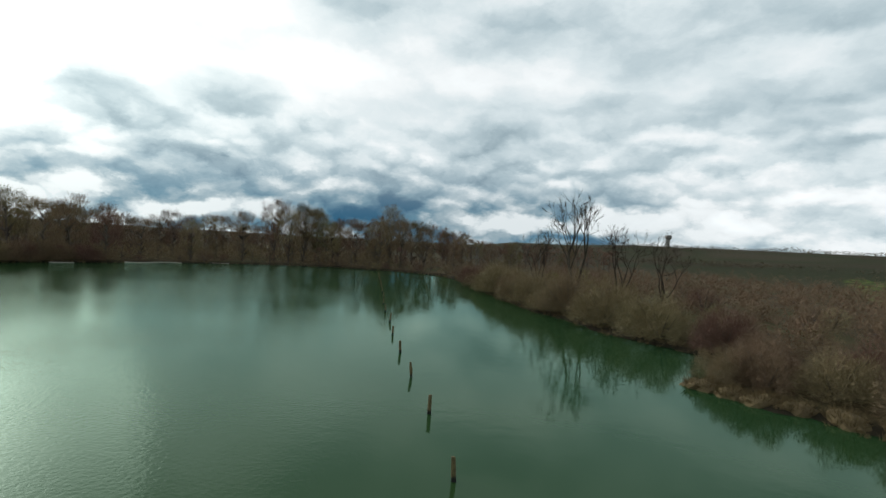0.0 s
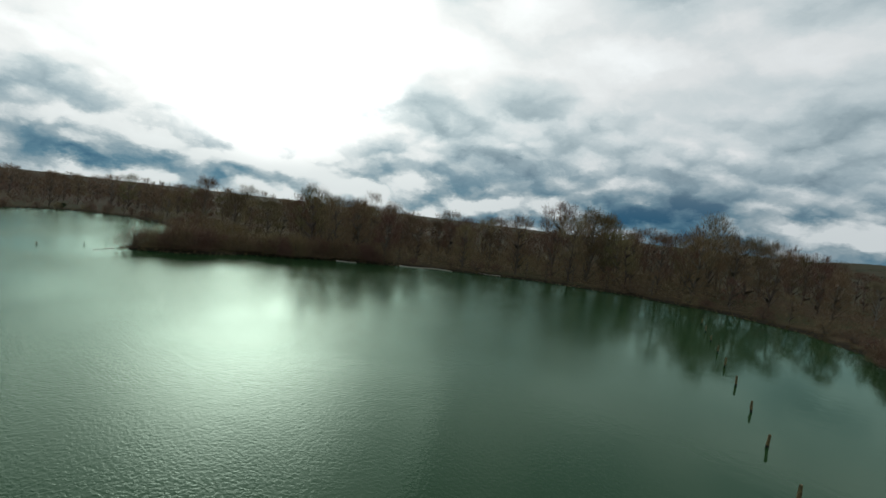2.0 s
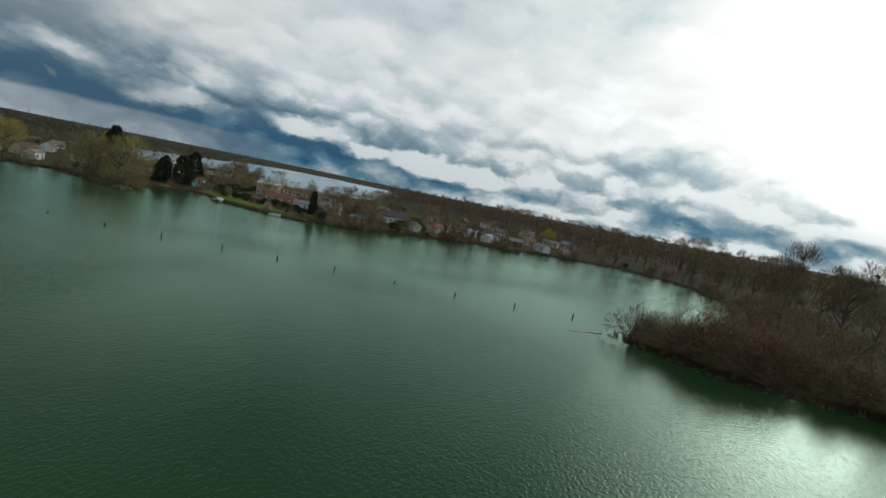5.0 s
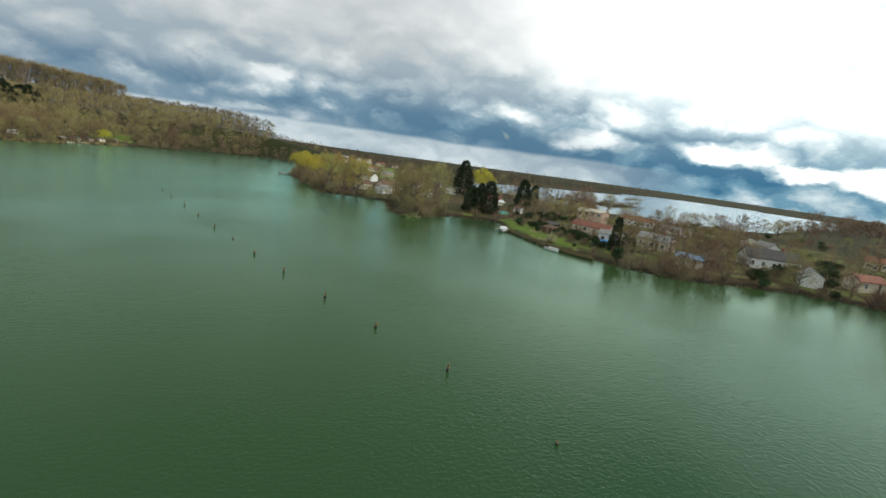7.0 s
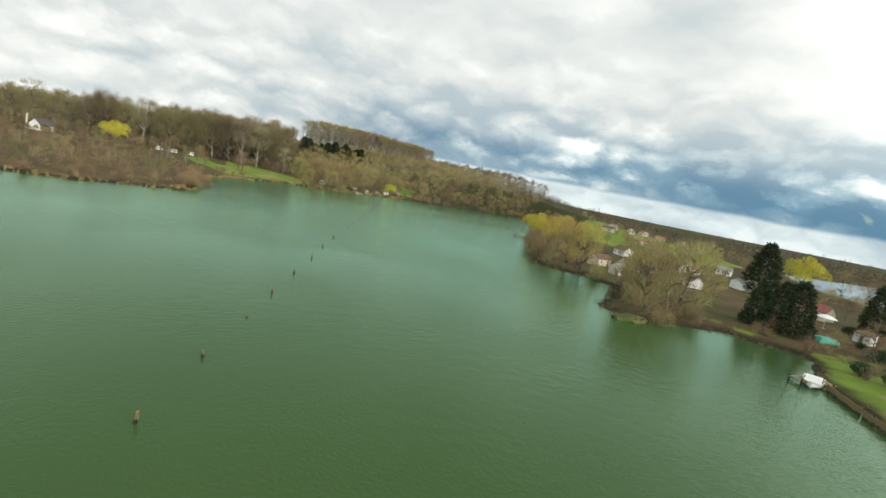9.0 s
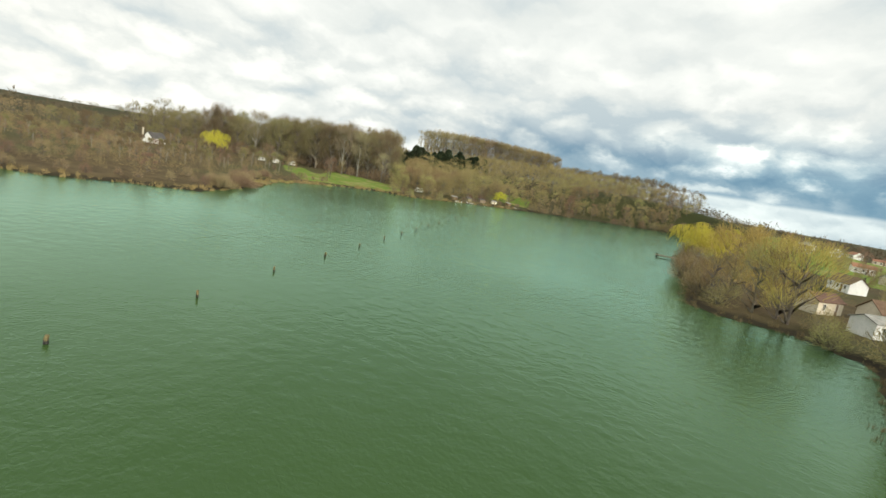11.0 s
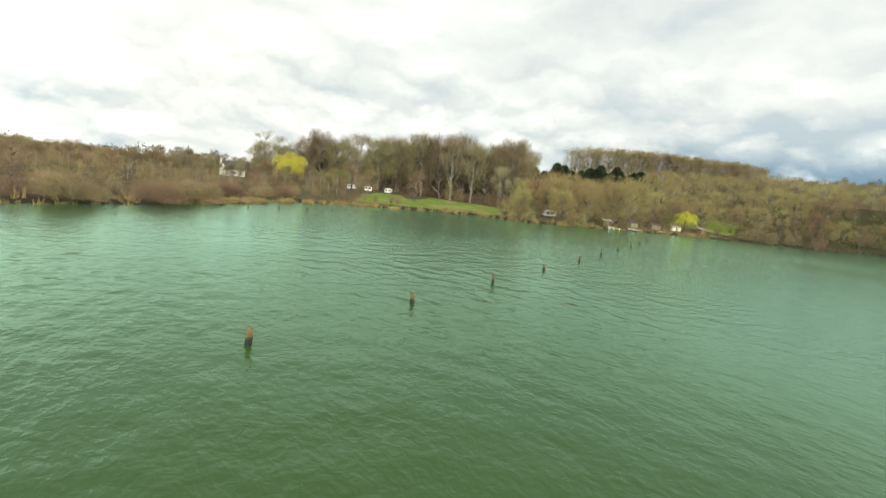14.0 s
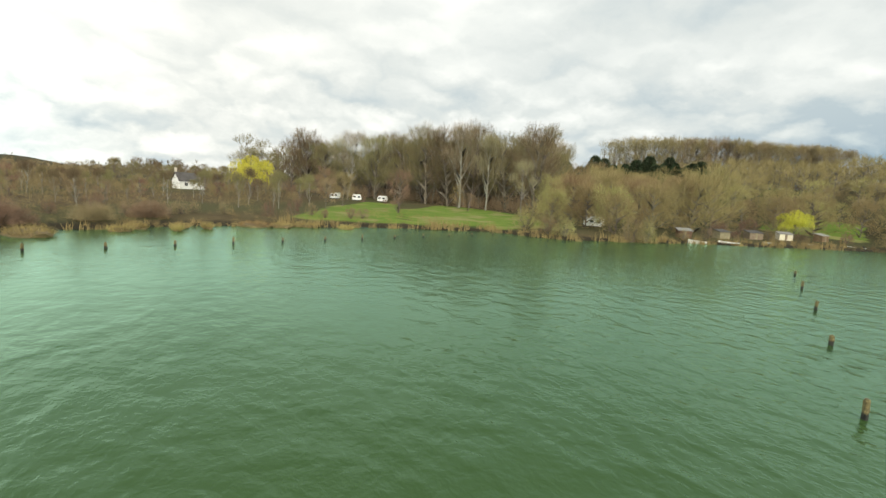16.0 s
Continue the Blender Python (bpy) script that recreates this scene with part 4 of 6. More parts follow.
SCRUB = ("scrub", "low bare brown scrub", "scrub", FAR_SCRUB, (BARK, TWIG_BROWN))
OLIVE_SCRUB = ("scrub", "low bare olive-brown scrub", "scrub", FAR_SCRUB, (BARK, TWIG_OLIVE))


UNDER_FINE = [shrub(s, 2.2, 3.8, 0, 78, 0.027, 3) for s in (235, 236, 237)]


def undergrowth(outline, gap, seed, mat, size=(0.7, 1.4), count=1200, shapes=UNDER):
    spots = inside_spots(outline, gap, seed, count, 0.3, size)
    swarm("undergrowth", "low tangle of bare stems and brambles under the trees", "undergrowth", shapes, (BARK, mat), spots)


# north bank, from the reed spit round to the peninsula
NORTH = [(-101, 92), (-91, 112), (-78, 130), (-61, 142), (-42, 149), (-30, 152), (-34, 200), (-76, 210), (-140, 170), (-140, 105)]
along([NEAR_BUSH], [(41, 51.5), (36, 56), (31, 63), (25, 74), (18, 88), (11, 107), (5, 127)], 6.0, (1.0, 1.5), 1, group="bank bushes")
scatter([BUSH, BUSH, OLIVE_BUSH], [(42, 50), (34, 64), (22, 92), (12, 124), (36, 150), (66, 106), (74, 50), (60, 20), (44, 40)], 7.0, (0.55, 1.1), 2, solo=45, rest=SCRUB, group="bank bushes", count=75)
swarm(*SCRUB, inside_spots([(56, 20), (46, 66), (32, 112), (24, 160), (80, 190), (130, 130), (140, 40), (90, 0)], 6.5, 75, 240, 1, (1.3, 2.2)))
undergrowth([(60, 10), (44, 60), (40, 150), (80, 240), (230, 260), (280, 60)], 7.0, 32, TWIG_BROWN, (0.6, 1.4), 500)
along([BUSH, SMALL, BUSH], [(5, 130), (-8, 146), (-24, 152), (-42, 150), (-61, 143), (-78, 131), (-91, 113), (-101, 92)], 6.0, (0.5, 0.95), 3, group="bank bushes")
scatter([TALL, TALL, OLIVE], NORTH, 7.6, (0.7, 1.0), 4, solo=45, rest=BROWN_WOOD, group="north wood", count=150, grade=lambda x, y: (0.84 if x < -80 else 1.08) * (1.0 + 0.22 * float(ripple(x * 0.55 + 3, y * 0.2))))
undergrowth(NORTH, 3.2, 33, TWIG_BROWN, (1.4, 3.2), 900)
scatter([TALL, GREY, TALL, OLIVE], [(-32, 154), (-18, 154), (-6, 150), (14, 150), (50, 176), (70, 270), (-20, 270), (-36, 200)], 9.0, (0.82, 1.02), 5, solo=25, rest=BROWN_WOOD, group="north wood", count=70, grade=lambda x, y: 1.0 - 0.4 * min(1, max(0, (x + 24) / 24)))
undergrowth([(-30, 152), (-6, 148), (12, 130), (50, 160), (40, 230), (-30, 230)], 4.5, 34, TWIG_BROWN, (1.0, 2.4), 300)
for k, (x, y, s) in enumerate(((35.5, 39.5, 0.7), (38, 38, 0.8), (41.5, 36, 0.85), (45, 32, 0.9), (48, 26, 0.9), (40, 42, 0.9), (46, 39, 1.0), (50, 34, 1.0))):
    NEAR_BUSH.put(x, y, s, None, random.Random(k), group="bank bushes")
for x, y, s, a in ((29, 87, 1.25, 40), (36, 85, 0.9, 250), (23, 97, 0.85, 80), (45, 90, 0.75, 200)):
    LIMBY.put(x, y, s, a, random.Random(int(a)))
along([NEAR_BUSH], [(-113, 56.5), (-108.5, 62), (-107, 76), (-103.5, 89), (-94, 108)], 3.4, (1.1, 1.5), 6, group="peninsula bushes", tall=(0.75, 1.0))
scatter([BUSH, BUSH, OLIVE_BUSH], [(-110, 54), (-104, 76), (-98, 92), (-140, 110), (-190, 92), (-150, 80), (-124, 66)], 5.2, (0.9, 1.3), 7, solo=35, rest=SCRUB, group="peninsula bushes", tall=(0.85, 1.2))
scatter([TALL, OLIVE], [(-112, 86), (-150, 88), (-210, 86), (-260, 70), (-330, 130), (-220, 180), (-110, 150)], 9.5, (0.55, 0.8), 8, solo=20, rest=BROWN_WOOD, group="inlet wood", count=140, grade=lambda x, y: 1.0 + 0.3 * float(ripple(x * 0.3, y * 0.3 + 5)))

along([BUSH, GARDEN, SMALL], [(-118, 62), (-126, 66), (-150, 80), (-185, 84), (-212, 78), (-228, 62)], 5.0, (0.5, 0.9), 70, group="inlet bushes")
undergrowth([(-112, 86), (-150, 84), (-210, 84), (-330, 130), (-220, 180), (-110, 150)], 7.0, 71, TWIG_BROWN, (1.2, 2.6), 200)
undergrowth([(-234, 66), (-228, 46), (-300, 20), (-330, -60), (-480, -80), (-480, 120), (-300, 150)], 9.0, 72, TWIG_BROWN, (1.4, 3.0), 380)

# west bank and village
scatter([SMALL, TALL], [(-232, 66), (-226, 44), (-300, 20), (-330, -60), (-420, -64), (-480, -80), (-480, 120), (-300, 150)], 10.0, (0.5, 0.8), 9, solo=12, rest=BROWN_WOOD, group="village trees", count=180)
scatter([SMALL, GARDEN, GARDEN, GREEN_BUSH, SMALL_OLIVE], [(-158, -10), (-176, 0), (-194, 16), (-216, 42), (-300, 30), (-320, -60), (-236, -90), (-190, -40)], 7.5, (0.55, 0.95), 10, solo=95, group="village trees")
along([GARDEN, SMALL, GARDEN, GREEN_BUSH], [(-147, -19), (-151, -13), (-158, -6), (-175, 0), (-192, 15), (-214, 41), (-228, 58)], 2.8, (0.55, 1.05), 11, group="garden bushes")
scatter([GARDEN, SMALL, SMALL_OLIVE], [(-152, -20), (-158, -8), (-176, 0), (-192, 14), (-200, 6), (-178, -24), (-160, -26)], 5.5, (0.5, 0.85), 51, solo=30, group="village trees")
scatter([SMALL, GARDEN, SMALL_OLIVE, GREEN_BUSH, SMALL_OLIVE], [(-155, -64), (-170, -74), (-205, -95), (-212, -190), (-180, -200), (-116, -134), (-134, -74)], 10.5, (0.4, 0.75), 12, solo=40, group="village trees")
along([OLIVE_BUSH, SMALL_OLIVE, OLIVE_BUSH], [(-127, -58), (-129, -72), (-129, -84), (-122, -92), (-112, -94), (-110, -110), (-110, -130), (-108, -148)], 3.6, (0.7, 1.1), 13, group="spit bushes")
scatter([WILLOW, SMALL_OLIVE], [(-127, -60), (-130, -58), (-136, -66), (-136, -76), (-132, -80), (-128, -74)], 4.0, (0.95, 1.15), 52, solo=6, group="spit trees")
scatter([BUDDING, BUDDING, WILLOW], [(-112, -95), (-121, -92), (-122, -104), (-112, -112)], 6.2, (0.9, 1.2), 65, solo=6, group="spit trees")
scatter([SMALL_OLIVE, WILLOW, GARDEN], [(-110, -156), (-120, -185), (-122, -262), (-150, -330), (-240, -330), (-220, -210), (-140, -150)], 13.0, (0.35, 0.65), 14, solo=30, rest=("scrub", "garden trees and bare bushes of the far village", "scrub", FAR_WILLOW, (BARK, TWIG_BROWN)), group="south-west trees", count=62)
along([GARDEN, SMALL], [(-120, -190), (-122, -262), (-100, -290)], 6, (0.5, 0.9), 40, group="south-west trees")
scatter([SMALL], [(-232, -190), (-236, -130), (-205, -100), (-205, -180)], 5.0, (0.9, 1.4), 41, solo=0, rest=OLIVE_SCRUB)
swarm(*SCRUB, inside_spots([(-264, -187), (-300, -181), (-344, -206), (-350, -220), (-310, -209), (-270, -203)], 4.5, 42, 200, 0.2, (0.8, 1.2)))

undergrowth([(-146, -18), (-158, -6), (-176, 2), (-194, 16), (-226, 54), (-300, 40), (-330, -50), (-236, -92), (-190, -60), (-168, -20), (-152, -20)], 5.4, 57, TWIG_BROWN, (0.8, 1.7), 520)
undergrowth([(-127, -60), (-146, -66), (-170, -72), (-208, -96), (-214, -190), (-180, -210), (-112, -150), (-112, -96), (-124, -92)], 7.5, 58, TWIG_OLIVE, (0.4, 0.8), 150)
undergrowth([(-120, -190), (-124, -262), (-104, -296), (-150, -330), (-240, -330), (-220, -210)], 8.5, 59, TWIG_OLIVE, (0.5, 1.1), 130)

undergrowth([(-150, -20), (-160, -8), (-192, 12), (-216, -10), (-214, -70), (-196, -92), (-160, -64), (-154, -50), (-158, -38)], 3.6, 60, TWIG_BROWN, (0.6, 1.3), 380)
along([BUSH, GARDEN], [(-147, -17), (-152, -11), (-160, -4), (-176, 2), (-193, 17), (-214, 43)], 4.0, (0.7, 1.1), 62, group="garden bushes", jitter=1.5)
along([OLIVE_BUSH], [(-128, -58), (-133, -62), (-141, -66), (-146, -66)], 4.0, (0.55, 0.8), 63, group="spit bushes")
along([SMALL, SMALL_OLIVE, BUSH], [(-250, -106), (-284, -99), (-320, -99), (-400, -130), (-520, -182)], 6.0, (0.5, 0.9), 76, group="far lake scrub")
along([SMALL, SMALL_OLIVE], [(-214, -176), (-222, -150), (-230, -124), (-244, -108)], 4.5, (0.85, 1.15), 78, group="far lake scrub")
swarm(*BROWN_WOOD, inside_spots([(-330, -96), (-400, -124), (-640, -226), (-660, -90), (-480, -76)], 13, 79, 110, 1, (0.45, 0.75)))
along([OLIVE_BUSH, SMALL, BUSH], [(-236, -126), (-214, -108), (-206, -96), (-196, -96)], 3.5, (0.9, 1.3), 64, group="far lake scrub")
scatter([GARDEN, GREEN_BUSH, SMALL, GARDEN, SMALL_OLIVE], [(-147, -58), (-152, -66), (-170, -86), (-192, -92), (-198, -74), (-178, -70), (-160, -56)], 4.2, (0.35, 0.75), 66, solo=55, group="garden bushes")
scatter([GARDEN, GREEN_BUSH, GARDEN], [(-147, -23), (-158, -22), (-164, -40), (-160, -62), (-152, -64), (-150, -44), (-149, -34)], 2.8, (0.25, 0.55), 67, solo=45, group="garden bushes")
scatter([SMALL, SMALL_OLIVE, GARDEN, GREEN_BUSH], [(-150, -22), (-160, -8), (-192, 12), (-216, -10), (-214, -70), (-196, -92), (-158, -60), (-158, -38)], 6.5, (0.45, 0.85), 61, solo=70, group="village trees")

for seed, line in ((90, [(-151, -53), (-155, -44), (-156, -36), (-154, -28)]), (91, [(-160, -26), (-168, -38), (-176, -50)]), (92, [(-158, -62), (-172, -68), (-190, -74)]),
                   (93, [(-176, -26), (-190, -34), (-204, -42)]), (94, [(-168, -8), (-182, -12), (-196, -10)]), (95, [(-200, -4), (-212, 8), (-222, 20)])):
    along([GREEN_BUSH], line, 2.0, (0.5, 0.85), seed, label="clipped dark evergreen hedge bush between gardens", group="garden hedges", jitter=0.3)

# south-east bank: willows at the water, the meadow, the tall wood, the plantation on its rise
along([OLIVE_BUSH], [(-12, -163), (-18, -164), (-24, -170), (-27, -183)], 3.8, (0.6, 1.0), 15, group="south bank willows", tall=(0.8, 1.2))
along([OLIVE_BUSH, GARDEN], [(-44, -224), (-56, -240), (-70, -258), (-98, -290)], 3.2, (0.7, 1.1), 68, group="south bank willows", tall=(0.8, 1.2))
along([OLIVE_BUSH, SMALL, SMALL_OLIVE], [(-42, -232), (-52, -246), (-68, -268), (-98, -298)], 4.0, (0.7, 1.1), 77, group="south bank willows")
scatter([WILLOW], [(-10, -170), (-22, -172), (-27, -186), (-22, -206), (12, -212), (14, -200), (0, -184)], 5.0, (0.8, 1.15), 16, solo=50, group="south bank willows", grade=lambda x, y: 0.72 + 0.4 * min(1, max(0, (-172 - y) / 30)))
scatter([SMALL_OLIVE, SMALL, WILLOW], [(-18, -200), (-30, -224), (-46, -240), (-74, -276), (-104, -302), (-60, -330), (-10, -270), (0, -222)], 6.5, (0.55, 0.9), 47, solo=45, rest=WILLOW_WOOD, group="south bank willows", count=160)
scatter([WILLOW], [(36, -236), (64, -290), (36, -330), (0, -350), (-60, -372), (-110, -340), (-60, -330), (-10, -270), (0, -224)], 7.0, (0.85, 1.15), 43, solo=0, rest=WILLOW_WOOD, count=190)
SOUTH_EAST = [(20, -202), (36, -192), (58, -194), (84, -182), (122, -156), (200, -180), (180, -250), (105, -292), (76, -281), (48, -245), (24, -212)]


def wood_size(x, y):
    return 1.16 - 0.36 * min(1, max(0, (x - 85) / 60)) - 0.14 * min(1, max(0, (36 - x) / 16))


scatter([OLIVE, OLIVE, GREY, OLIVE, OLIVE], SOUTH_EAST, 6.2, (0.86, 1.12), 17, solo=75, rest=OLIVE_WOOD, group="south-east wood", count=240, grade=wood_size)
undergrowth([(22, -198), (56, -198), (80, -188), (120, -154), (150, -170), (90, -240), (40, -240)], 3.2, 44, TWIG_BROWN, (1.4, 3.0), 500)
undergrowth([(-8, -100), (4, -112), (6, -122), (36, -150), (100, -160), (130, -150), (150, -60), (40, -20), (-10, -52), (-24, -80)], 4.6, 55, TWIG_OLIVE, (0.6, 1.7), 600, UNDER_FINE)
undergrowth([(-4, -172), (-20, -174), (-16, -200), (-30, -226), (-104, -302), (-60, -340), (20, -300), (40, -236), (14, -200)], 4.6, 56, TWIG_OLIVE, (1.2, 2.6), 600)
scatter([POPLAR], [(97, -340), (60, -352), (20, -376), (2, -386), (0, -400), (24, -396), (64, -374), (97, -364)], 3.5, (0.98, 1.02), 18, solo=45, rest=POPLAR_WOOD, group="poplar plantation", tall=(0.99, 1.02), count=400, grade=lambda x, y: 1.08 - 0.14 * min(1, max(0, (40 - x) / 45)) - 0.10 * min(1, max(0, (x - 84) / 14)))
scatter([POPLAR], [(0, -372), (-30, -350), (-88, -345), (-110, -366), (-60, -374), (0, -390)], 3.3, (0.52, 0.62), 53, solo=0, rest=("wood", "brown poplar wood beyond the plantation", "wood", FAR_POPLAR, (BARK, TWIG_WOOD)), tall=(0.95, 1.05), count=300)
scatter([BIRCH, SMALL, BIRCH], [(4, -106), (14, -120), (40, -136), (96, -142), (140, -100), (60, -60), (4, -84)], 4.6, (0.38, 0.62), 19, solo=80, rest=OLIVE_SCRUB, group="birch scrub", count=260)
scatter([BIRCH, SMALL, BIRCH, GARDEN, SMALL_OLIVE], [(6, -120), (22, -150), (50, -166), (76, -178), (104, -148), (40, -126)], 6.0, (0.5, 0.95), 45, solo=45, group="garden trees")
scatter([OLIVE], [(94, -126), (140, -112), (175, -150), (118, -156), (98, -142)], 6.0, (0.30, 0.42), 69, solo=32, group="wood behind the white house")
scatter([TALL, OLIVE], [(118, -142), (220, -166), (360, -180), (360, -40), (150, -60)], 10, (0.26, 0.36), 20, solo=0, rest=BROWN_WOOD, count=120)
swarm(*OLIVE_SCRUB, inside_spots([(125, -112), (300, -120), (330, -20), (150, -40), (100, -60)], 8.0, 74, 260, 1, (1.2, 2.0)))
along([GARDEN, GARDEN], [(2, -112), (-8, -102), (-22, -91), (-28, -78), (-20, -60), (-2, -44)], 4.0, (0.35, 0.6), 21, group="reed bank bushes")
scatter([GARDEN, SMALL], [(0, -90), (-22, -84), (-14, -56), (30, -24), (90, -30), (100, -90), (40, -90)], 7, (0.4, 0.7), 22, solo=40, rest=OLIVE_SCRUB, group="east scrub", count=160)
along([GARDEN], [(0, -114), (4, -124), (3, -134), (0, -146)], 3.0, (0.3, 0.5), 54, group="reed bank bushes")
for k, (x, y, s) in enumerate(((-25.5, -186, 0.4), (-26.5, -192, 0.5), (-27.5, -200, 0.45), (-30, -207.5, 0.5), (-33, -215, 0.5), (-38, -222, 0.6), (-22, -192, 0.8), (-24, -202, 0.8), (-26, -210, 0.9), (-29, -218, 0.9))):
    (GARDEN if k % 3 else OLIVE_BUSH).put(x, y, s, None, random.Random(k + 80), group="hut bushes")
for k, (x, y, s) in enumerate(((56, -166, 0.42), (53, -171, 0.4), (50, -176, 0.38), (60, -162, 0.45))):
    GARDEN.put(x, y, s, None, random.Random(k + 60), "low bare brown hedge bush before the caravans", "hedge bushes")
swarm("dry_grass", "straw-coloured tussocky grass between the reeds and the scrub", "grass", UNDER_FINE, (REED, REED), inside_spots([(-10, -104), (4, -106), (10, -122), (8, -140), (20, -160), (2, -160), (-8, -150), (-4, -122)], 1.9, 73, 330, 0.1, (0.22, 0.42), (0.7, 1.1)))
for k, (x, y, s) in enumerate(((-18, -97, 0.9), (-14, -101, 0.8), (-23, -94, 0.85), (-27, -86, 0.9), (-4, -112, 0.6), (-1, -117, 0.65), (-8, -106, 0.75))):
    NEAR_BUSH.put(x, y, s, None, random.Random(k + 40), "low dome of bare brown willow on the reed bank", "reed bank bushes", 0.7)
for x, y, s, k in ((11, -156, 0.85, SMALL), (14, -158, 0.7, SMALL), (15, -192, 0.62, GREY), (-3, -183, 0.75, SMALL_OLIVE), (36, -190, 0.7, SMALL_OLIVE), (28, -187, 0.5, SMALL)):
    k.put(x, y, s, 0, random.Random(int(abs(x))), tall=1.1)
for x, y, s, a in ((61, -144, 1.08, 0), (-31, -218, 0.58, 0), (-110, -131, 1.0, 60), (-114, -139, 0.9, 10), (-196, -162, 1.25, 0), (-122, -250, 0.8, 0), (-284, 22, 0.7, 0)):
    YELLOW.put(x, y, s, a, random.Random(int(abs(x))), tall=0.95)
for k, (x, y, s) in enumerate(((-151, -69, 0.72), (-147, -72, 0.58), (-167, -121, 1.1), (-152.5, -78, 0.6), (-176, -92, 0.8), (-204, -128, 0.6))):
    CONIFER.put(x, y, s, None, random.Random(k))
CYPRESS.put(-155, -26, 0.72, 0, random.Random(1))
CREAM_BUSH.put(-146, -33, 1.0, 0, random.Random(1))
rng_pine = random.Random(66)
for k in range(34):
    CONIFER.put(62 - 1.3 * k + rng_pine.gauss(0, 1.2), -271 - 0.98 * k + rng_pine.gauss(0, 3.0), rng_pine.uniform(1.0, 1.45) - 0.012 * k, None, random.Random(k), "dark pine in the belt before the poplars", "belt of pines", rng_pine.uniform(0.85, 1.05))


def far_woods():
    """Distant belts of wood along the skyline."""
    rng = random.Random(77)
    spots = []
    for ring, share in ((430, 700), (540, 600), (660, 600), (800, 600), (1000, 600), (1400, 600), (2000, 500)):
        for k in range(share):
            a = 2 * math.pi * (k + rng.random()) / share
            r = ring * (1 + 0.12 * math.sin(3 * a + ring) + rng.gauss(0, 0.02))
            spots.append((-60 + r * math.cos(a), -40 + r * math.sin(a), r))
    xs, ys = np.array([p[0] for p in spots]), np.array([p[1] for p in spots])
    dry, z = shore_distance(xs, ys), ground_height(xs, ys)
    keep = []
    for (x, y, r), d, h in zip(spots, dry, z):
        if r < 330 or d < 6 or (x > 40 and y > 40 and r < 400):
            continue
        keep.append((x, y, float(h), rng.uniform(0.8, 1.6), (0.4 if x > 40 and y > 40 else 0.6 if y > 60 else 0.9) * rng.uniform(0.7, 1.2) * (1.0 + 0.7 * max(0.0, ripple(x * 0.16, y * 0.16))), rng.uniform(0, 6.283)))
    shapes = [shrub(s, 8, 13, 0, 20, 0.5, 3) for s in (301, 302, 303)]
    swarm("far_woods", "distant bare brown woods along the skyline", "woods", shapes, (BARK, TWIG_FAR), keep)


far_woods()


def reed_fringe():
    """Dry reeds and sedge along the waterline, thick on the east and thin elsewhere."""
    rng = random.Random(9)
    blade = []
    for s in range(4):
        r2, cv, cf = random.Random(400 + s), [], []
        for b in range(16):
            a = r2.uniform(0, 6.283)
            p = Vector((math.cos(a) * r2.uniform(0, 0.5), math.sin(a) * r2.uniform(0, 0.5), -0.1))
            sliver(cv, cf, p, p + Vector((r2.gauss(0, 0.25), r2.gauss(0, 0.25), 1)).normalized() * r2.uniform(0.5, 1.3), 0.07, r2)
        blade.append((([], []), (cv, cf)))
    pale, dull = [], []
    for (ax, ay), (bx, by) in zip(LAKE, np.roll(LAKE, -1, 0)):
        n = int(math.hypot(bx - ax, by - ay) * 3.2)
        for i in range(n):
            f = rng.random()
            x, y = ax + (bx - ax) * f + rng.gauss(0, 0.9), ay + (by - ay) * f + rng.gauss(0, 0.9)
            east = x > -40 and y < -30
            (pale if east else dull).append((x, y, 0, rng.uniform(0.5, 1.1) * (1.3 if east and y < -130 else 0.9 if east else 0.7), rng.uniform(0.7, 1.1), rng.uniform(0, 6.283)))
    for name, label, mat, spots in (("reed_fringe", "straw-coloured dry reeds along the waterline", REED, pale), ("sedge_fringe", "withered brown sedge along the waterline", SEDGE_BROWN, dull)):
        xs, ys = np.array([p[0] for p in spots]), np.array([p[1] for p in spots])
        d, z = shore_distance(xs, ys), ground_height(xs, ys)
        spots = [(p[0], p[1], max(float(h), -0.05), *p[3:]) for p, h, k in zip(spots, z, d) if -0.8 < k < 3.0]
        swarm(name, label, "reeds", blade, (mat, mat), spots)


reed_fringe()

# ---------------------------------------------------------------- posts in the water


def build_post(high, thick, seed):
    rng = random.Random(seed)
    prof = [(thick * 0.55, -1.6), (thick * 0.54, 0.0), (thick * 0.5, high * 0.5), (thick * 0.47, high - 0.05), (thick * 0.34, high)]
    bm = lathe(prof, 9)
    for v in bm.verts:
        v.co.x += rng.gauss(0, 0.012)
        v.co.y += rng.gauss(0, 0.012)
    me = bpy.data.meshes.new("mooring_post")
    bm.to_mesh(me)
    bm.free()
    me.materials.append(POST_WOOD)
    return me


POSTS = [build_post(h, w, k) for k, (h, w) in enumerate(((0.5, 0.17), (0.56, 0.16), (0.46, 0.19), (0.95, 0.2), (1.0, 0.22)))]


def put_post(k, x, y, tall, rng, label):
    ob = new("mooring_post", POSTS[k])
    ob.matrix_basis = pose(x, y, 0, rng.gauss(0, 3), rng.gauss(0, 3), rng.uniform(0, 360)) @ Matrix.Diagonal((1, 1, tall, 1))
    tagged(ob, label, "post", "rows of posts in the lake")


